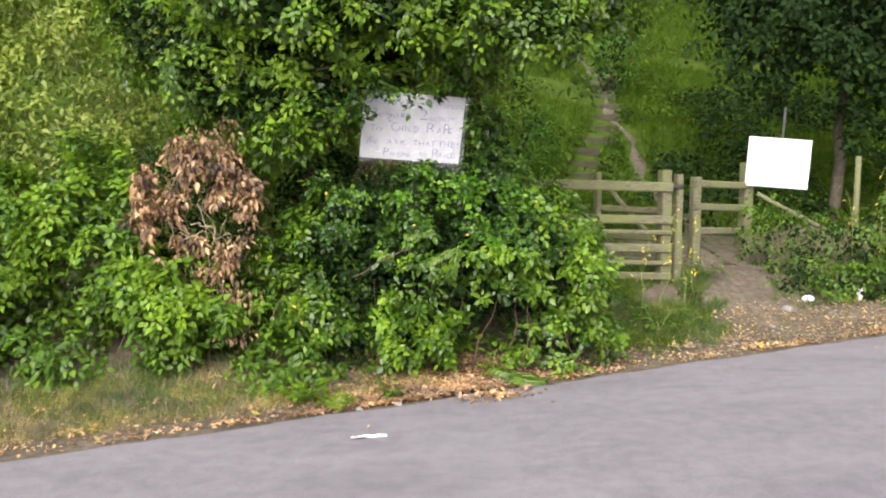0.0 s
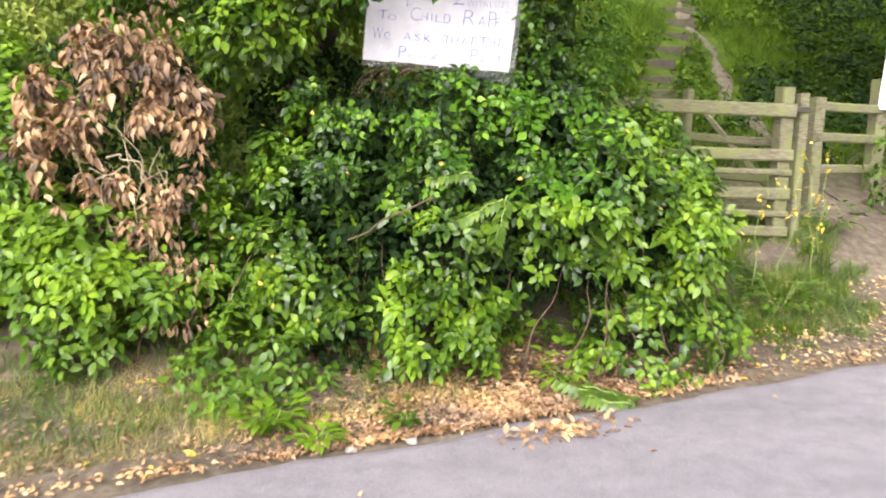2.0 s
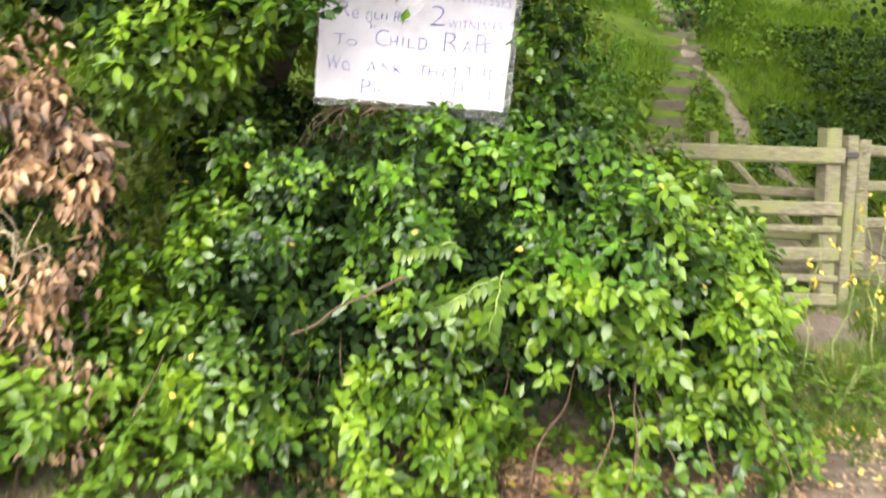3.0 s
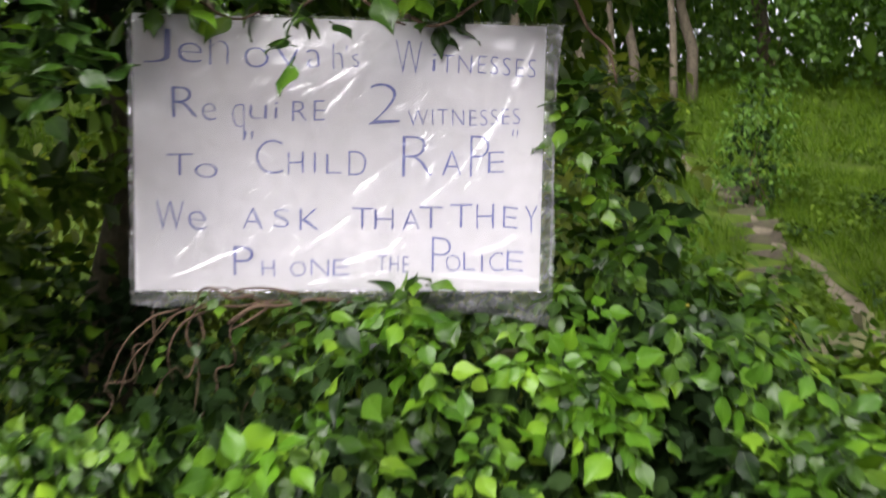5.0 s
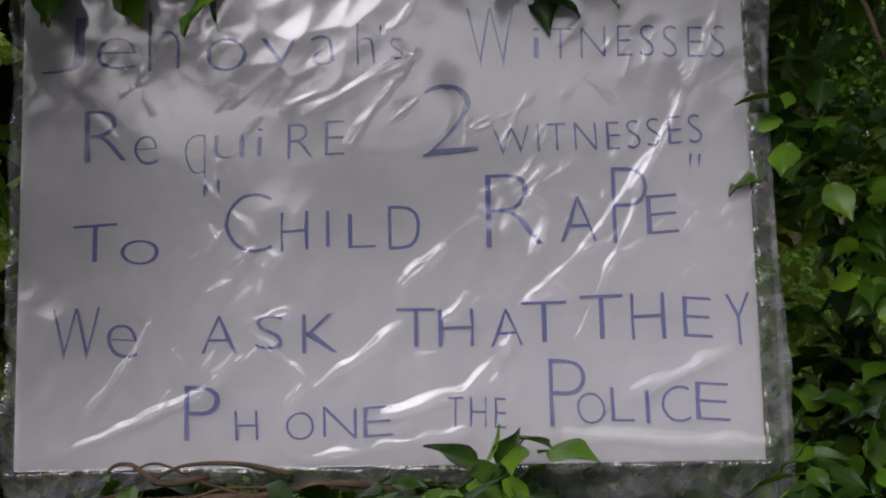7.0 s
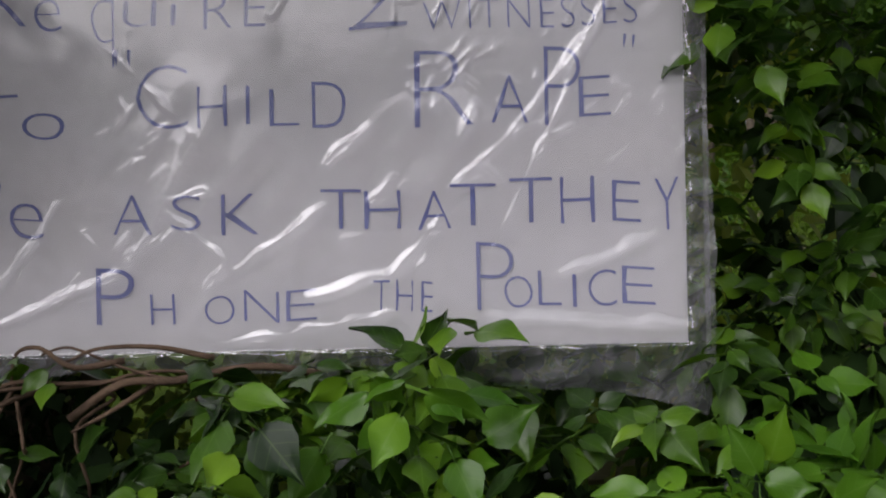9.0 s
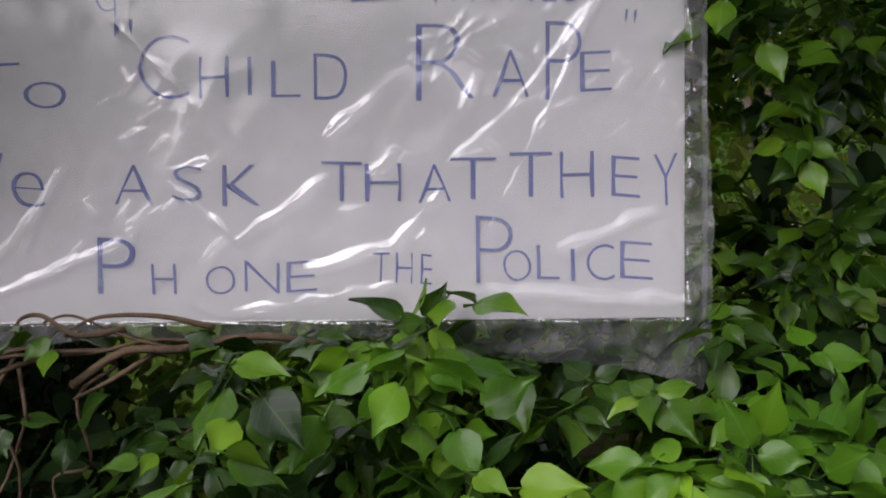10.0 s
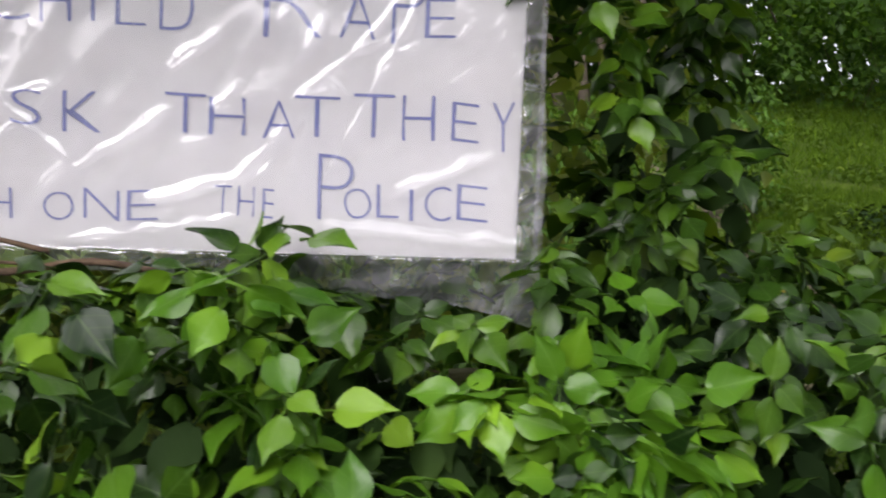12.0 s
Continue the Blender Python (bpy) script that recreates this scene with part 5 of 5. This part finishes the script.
bank_weeds(-6, 13, 9, 19, 2200, 8, 0.13, bank_mat, 68, "low weeds higher on the bank", 0.0)


def fallen(name, x, s, size, seed, label, material=litter_mat, lift=0.006):
    g = np.random.default_rng(seed)
    x, s = np.asarray(x), np.asarray(s)
    y = 6.03 + 0.445 * x + s / 0.914
    z = np.maximum(ground_z(x, y) + np.array([lumpy(a, b) for a, b in zip(x, y)]) * np.clip(s, 0, 1), np.where(s < 0.02, road_z(x) + 0.015, -9)) + lift + g.uniform(0, 0.02, len(x))
    m = len(x)
    tip = unit(g.normal(size=(m, 3)) * (1, 1, 0.3))
    up = unit(g.normal(size=(m, 3)) * 0.35 + UP)
    return tagged(leaves(name, FALLEN, np.stack([x, y, z], 1), tip, up, g.uniform(0.6, 1.3, m) * size, material, None, label), category="leaf litter")


g = np.random.default_rng(71)
n = 5600
fallen("leaf_litter", g.normal(0.1, 0.42, n), np.abs(g.normal(0.1, 0.22, n)) - 0.02, 0.03, 72, "thick drift of dry orange-brown leaves at the road's edge")
n = 2600
x = g.uniform(-4.5, 6, n)
x = x[np.array([noise.noise((a * 1.6, 5, 0)) > -0.1 for a in x]) & (g.uniform(size=n) < 0.35 + 0.1 * (x + 4))]
fallen("leaf_litter", x, np.abs(g.normal(0.0, 0.09, len(x))) + 0.0, 0.03, 73, "line of dry brown leaves along the road's edge")
n = 4200
fallen("leaf_litter", g.uniform(-4.5, 5, n), g.uniform(0.05, 1.0, n) ** 1.3, 0.03, 74, "scattered dry leaves over the verge")
n = 2200
x = g.uniform(1.6, 6.5, n)
fallen("leaf_litter", x, g.uniform(0.05, 1.1, n) ** 1.2, 0.03, 79, "pale straw and yellowing leaves trodden over the path's foot", straw_litter_mat)
fallen("leaf_litter", g.normal(0.36, 0.13, 150), g.normal(-0.22, 0.06, 150), 0.045, 75, "small heap of straw-coloured leaves on the asphalt")
fallen("leaf_litter", g.uniform(-2, 4, 18), g.uniform(-0.6, -0.1, 18), 0.03, 76, "a few stray leaves on the asphalt")
n = 1900
fallen("leaf_litter", g.normal(0.3, 0.5, n), g.uniform(0.3, 0.85, n), 0.032, 78, "reddish brown leaf litter under the ivy", dead_mat)
n = 140
fallen("leaf_litter", g.uniform(-4, 5, n), g.uniform(0, 1.0, n), 0.045, 77, "scattered yellow leaves over the verge", yellow_mat)


def weed(x, y, r, hgt, count, material, label, seed):
    z = float(ground_z(x, y))
    h = empty("weed", (x, y, z), label, "weed", "verge weeds")
    h.matrix_world = Matrix.Identity(4)
    g = np.random.default_rng(seed)
    a = g.uniform(0, math.tau, count)
    d = np.stack([np.cos(a), np.sin(a), g.uniform(0.2, 1.0, count)], 1)
    at = np.array([x, y, z + 0.03]) + d * g.uniform(0.1, 1, (count, 1)) * (r, r, hgt)
    leaves("leaf_mass", OVATE + IVY_LO, at, d - UP * 0.5, d * 0.3 + UP, g.uniform(0.04, 0.075, count), material, h)
    bm = bmesh.new()
    for k in range(6):
        b = at[k * 3 % count]
        tube(bm, [(x, y, z - 0.01), ((x + b[0]) / 2, (y + b[1]) / 2, b[2] + 0.01), tuple(b)], 0.003, 0.0015, 5)
    part("stalk", bm, green_stem_mat, h)


weed(-0.9, 5.98, 0.15, 0.12, 120, young_mat, "bright green weed rooted in the road's edge", 81)
weed(-0.67, 5.84, 0.1, 0.06, 45, young_mat, "pale green weed sprig on the asphalt's edge", 82)
weed(-0.3, 6.03, 0.09, 0.09, 34, canopy_mat, "small green weed among fallen leaves", 83)
weed(0.42, 6.5, 0.13, 0.2, 60, young_mat, "pale green ivy seedling among fallen leaves", 84)
weed(2.62, 9.0, 0.2, 0.25, 90, hedge_mat, "green weed at the foot of the gate post", 86)
weed(1.85, 7.75, 0.28, 0.2, 150, hedge_mat, "green weed clump in the grass", 85)


def ash_spray(a, b, width, seed, label, category="twig"):
    """A twig with leaflets in pairs."""
    h = empty("leafy_sprig", a, label, category)
    h.matrix_world = Matrix.Identity(4)
    a, b = Vector(a), Vector(b)
    w = wander(a, b, 6, 0.04, seed)
    bm = bmesh.new()
    tube(bm, w, 0.005, 0.002, 5)
    part("stem", bm, green_stem_mat, h)
    ax = (b - a).normalized()
    s = ax.cross(Vector((0, -0.6, 1))).normalized()
    at, tip = [], []
    for fr in np.linspace(0.12, 1, 9):
        for sg in (-1, 1):
            at.append(tuple(a.lerp(b, fr)))
            tip.append(tuple(s * sg + ax * 0.5 + Vector((0, 0, -0.2))))
    m = len(at)
    leaves("leaflet_mass", OVATE, np.array(at), np.array(tip), np.tile((0.1, -0.6, 0.9), (m, 1)) + rng.normal(size=(m, 3)) * 0.1, np.full(m, width), canopy_mat, h)


ash_spray((0.62, 6.25, 0.1), (0.4, 6.38, 0.16), 0.062, 91, "cut green leafy sprig lying on the asphalt's edge")
ash_spray((0.48, 6.42, 0.13), (0.72, 6.3, 0.1), 0.062, 92, "cut green leafy sprig lying on the asphalt's edge")
ash_spray((0.72, 6.28, 0.09), (0.5, 6.25, 0.13), 0.065, 93, "cut green leafy sprig lying on the asphalt's edge")
for k, (x, z, dx, dz) in enumerate(((-0.05, 1.12, -0.2, -0.02), (0.1, 1.0, -0.22, -0.1), (0.12, 1.02, -0.05, -0.2))):
    ash_spray((x, 6.5, z), (x + dx, 6.42, z + dz), 0.058, 95 + k, "long ash leaf with paired leaflets among the ivy", "ash leaf")


def crooked_branch(name, ways, r0, r1, label, category="branch"):
    h = empty(name, ways[0][0], label, category)
    h.matrix_world = Matrix.Identity(4)
    stems("stem", h, ways, r0, r1)


# bare ivy stems under the placard's lower edge
def low(u, v, w):
    return tuple(SIGN @ Vector((u, v, w)))


crooked_branch("ivy_branch", [
    [low(0.31, -0.012, 0.05), low(0.27, -0.018, 0.06), low(0.22, -0.006, 0.06), low(0.17, 0.012, 0.05), low(0.14, 0.005, 0.04)],
    [low(0.3, 0.0, 0.05), low(0.25, 0.012, 0.06), low(0.2, 0.012, 0.065), low(0.17, 0.0, 0.06)],
    [low(0.24, -0.018, 0.05), low(0.17, -0.02, 0.06), low(0.12, -0.018, 0.06), low(0.06, -0.05, 0.05), low(0.03, -0.1, 0.04), low(0.0, -0.17, 0.02)],
    [low(0.15, -0.02, 0.06), low(0.09, -0.03, 0.065), low(0.05, -0.07, 0.06), low(0.0, -0.12, 0.04), low(-0.03, -0.2, 0.02)],
    [low(0.25, -0.02, 0.05), low(0.21, -0.045, 0.07), low(0.18, -0.06, 0.08)],
    [low(0.28, -0.03, 0.03), low(0.32, -0.05, 0.03), low(0.335, -0.085, 0.03), low(0.33, -0.13, 0.02)],
    [low(0.12, -0.02, 0.05), low(0.1, -0.07, 0.06), low(0.12, -0.13, 0.05), low(0.11, -0.22, 0.04)],
    [low(0.22, 0.0, 0.055), low(0.18, -0.004, 0.07), low(0.15, 0.014, 0.07), low(0.125, 0.008, 0.06), low(0.12, -0.02, 0.06)],
    [low(0.16, -0.02, 0.065), low(0.1, -0.045, 0.075), low(0.07, -0.1, 0.07), low(0.075, -0.16, 0.05)],
    [low(0.09, -0.025, 0.06), low(0.04, -0.04, 0.065), low(-0.01, -0.09, 0.06), low(-0.05, -0.18, 0.04)],
    [low(0.36, -0.01, 0.04), low(0.3, -0.012, 0.055), low(0.24, -0.01, 0.06), low(0.2, -0.02, 0.06), low(0.16, -0.025, 0.05)],
], 0.0026, 0.0012, "bare brown ivy stems tangled below the placard")


def ivy_sprays():
    """Leafy ivy shoots that hang under the bare stems."""
    h = empty("ivy_spray", low(0.2, -0.1, 0.05), "dark glossy ivy sprays hanging below the bare stems", "ivy")
    h.matrix_world = Matrix.Identity(4)
    g = np.random.default_rng(141)
    u, v = g.uniform(-0.12, 0.42, 30), g.uniform(-0.42, -0.17, 30)
    c = np.array([low(a, b, 0.04 - 0.14 * (b + 0.15) + 0.025 * g.normal()) for a, b in zip(u, v)])
    few = np.array([low(a, b, 0.075) for a, b in ((0.13, 0.005), (0.16, -0.005), (0.3, 0.0), (0.11, -0.08), (0.17, -0.09), (0.06, -0.1))])
    face = (0, -0.85, 0.35)
    leaves("leaf_mass", IVY_HI, *tufts(c, np.tile(face, (30, 1)), 5, 0.045, 0.04, 142, droop=0.8, free=True), ivy_near_mat, h)
    leaves("leaf_mass", IVY_HI, *tufts(few, np.tile(face, (6, 1)), 3, 0.02, 0.036, 143, droop=0.7, free=True), ivy_near_mat, h)
    stems("stem", h, [wander(low(0.28 - k * 0.08, -0.03, 0.05), low(0.2 - k * 0.09, -0.25, 0.05), 7, 0.12, 150 + k) for k in range(4)], 0.002, 0.001)
    main = [[low(0.4, -0.02, 0.03), low(0.34, -0.008, 0.055), low(0.27, -0.018, 0.065), low(0.22, -0.02, 0.065), low(0.175, -0.05, 0.07)]]
    stems("stem", h, main, 0.005, 0.004)


ivy_sprays()
crooked_branch("fallen_branch", [wander((-0.2, 6.42, 1.02), (-0.62, 6.4, 0.8), 5, 0.02, 5)], 0.008, 0.004, "bare dead branch lying across the ivy")


def yellow_shoot(x, y, seed, hgt):
    z = float(ground_z(x, y))
    h = empty("wilted_shoot", (x, y, z), "tall wilted stalk with yellow leaves", "weed", "yellowing stalks")
    h.matrix_world = Matrix.Identity(4)
    g = np.random.default_rng(seed)
    w = wander((x, y, z), (x + g.normal() * 0.12 + 0.12, y, z + hgt), 6, 0.04, seed)
    bm = bmesh.new()
    tube(bm, w, 0.0045, 0.0015, 5)
    part("stalk", bm, green_stem_mat, h)
    i = g.integers(2, 7, 16)
    at = np.array([tuple(w[k]) for k in i]) + g.normal(size=(16, 3)) * 0.03
    leaves("leaf_mass", OVATE, at, g.normal(size=(16, 3)) - UP * 0.3, g.normal(size=(16, 3)) * 0.4 + UP, g.uniform(0.025, 0.055, 16), yellow_mat, h)


for k, (x, y, t) in enumerate(((1.75, 8.0, 0.75), (1.95, 8.1, 0.9), (2.2, 8.2, 0.8), (2.35, 8.5, 0.75), (1.25, 7.3, 0.6), (4.2, 9.2, 1.0), (4.4, 9.3, 1.2), (4.75, 9.2, 1.1), (5.0, 9.4, 1.2))):
    yellow_shoot(x, y, 120 + k, t)


def litter_paper():
    h = empty("paper_scrap", (-0.4, 5.08, 0.03), "crumpled white paper strip on the asphalt", "litter")
    v, f = [], []
    for i in range(9):
        for j in range(4):
            x, y = i / 8 * 0.2 - 0.1, j / 3 * 0.06 - 0.03
            v.append((x, y * (0.55 + 0.5 * noise.noise((x * 25, 3, 1))) + x * 0.25 + 0.01 * noise.noise((x * 18, 0, 7)), 0.014 + 0.02 * noise.noise((x * 30, y * 40, 2))))
    for i in range(8):
        for j in range(3):
            f.append((i * 4 + j, i * 4 + j + 1, i * 4 + j + 5, i * 4 + j + 4))
    ob = new("sheet", array_mesh("sheet", np.array(v), np.array(f), paper_mat, smooth=False))
    ob.parent = h
    so = ob.modifiers.new("thick", "SOLIDIFY")
    so.thickness = 0.002


litter_paper()


def white_litter(x, y, w, hgt, seed, label):
    """A crumpled white scrap standing on the verge."""
    bm = bmesh.new()
    bmesh.ops.create_icosphere(bm, subdivisions=3, radius=1)
    for v in bm.verts:
        k = 1 + 0.35 * noise.noise(v.co * 2.2 + Vector((seed, 0, 0))) + 0.12 * noise.noise(v.co * 6 + Vector((0, seed, 0)))
        taper = 1 - 0.45 * (v.co.z + 1) / 2
        v.co = Vector((v.co.x * w / 2 * k * taper, v.co.y * w / 2 * k * taper, (v.co.z + 1) * hgt / 2))
    ob = part("paper_litter", bm, paper_mat)
    ob.location = (x, y, float(ground_z(x, y)))
    tagged(ob, label, "litter", "litter on the verge")


white_litter(3.5, 8.72, 0.14, 0.07, 3, "crumpled white paper lying on the verge")
white_litter(4.05, 8.85, 0.08, 0.16, 5, "white plastic scrap standing on the verge")


def stone(x, y, r, seed, label="pale rough stone on the verge"):
    bm = bmesh.new()
    bmesh.ops.create_icosphere(bm, subdivisions=2, radius=r)
    for v in bm.verts:
        v.co *= 1 + 0.35 * noise.noise(v.co * (1.5 / r) + Vector((seed, 0, 0)))
        v.co.z *= 0.6
    ob = part("stone", bm, stone_mat)
    ob.location = (x, y, float(ground_z(x, y)) + r * 0.25)
    tagged(ob, label, "stone", "verge stones")


for k, (x, s, r) in enumerate(((-0.27, -0.02, 0.03), (-0.52, 0.0, 0.028), (0.95, 0.25, 0.03), (1.05, 0.3, 0.022), (3.2, 0.9, 0.06), (2.9, 0.6, 0.03), (1.75, 0.55, 0.025), (3.6, 0.7, 0.035), (2.4, 0.3, 0.03))):
    stone(x, 6.03 + 0.445 * x + s / 0.914, r, k)

tagged(grass("far_verge_grass", (-8, 6, -8.5, -6.9), 9000, 0.12, grass_mat, 65, "rough grass on the opposite verge"), category="grass")
tagged(grass("verge_grass", (2.6, 7.5, 0.9, 2.4), 7000, 0.09, grass_mat, 69, "rough grass and weeds below the notice board", lambda x, y, s: x - 0.35 * s > 2.75, 1.2, -0.2), category="grass")


def opposite_hedge():
    """An unseen hedge added across the road, behind the walker, to darken the film's reflections."""
    g = np.random.default_rng(401)
    m = 9000
    x = g.uniform(-30, 30, m)
    y = -7.2 + 0.445 * x - g.uniform(0, 2.2, m)
    top = 1.7 + 0.5 * np.array([noise.noise((a * 0.35, 3, 1)) for a in x])
    z = ground_z(x, y) + g.uniform(0, 1, m) * top
    ob = leaves("opposite_hedge", BROAD, np.stack([x, y - 1.5, z], 1), g.normal(size=(m, 3)) - UP * 0.5, g.normal(size=(m, 3)) * 0.6 + UP * 0.5 + np.array((0, 0.7, 0)), g.uniform(0.3, 0.5, m), wood_leaf_mat, None, "low leafy screen added out of view to darken the film's reflections")
    tagged(ob, category="hedge")


opposite_hedge()
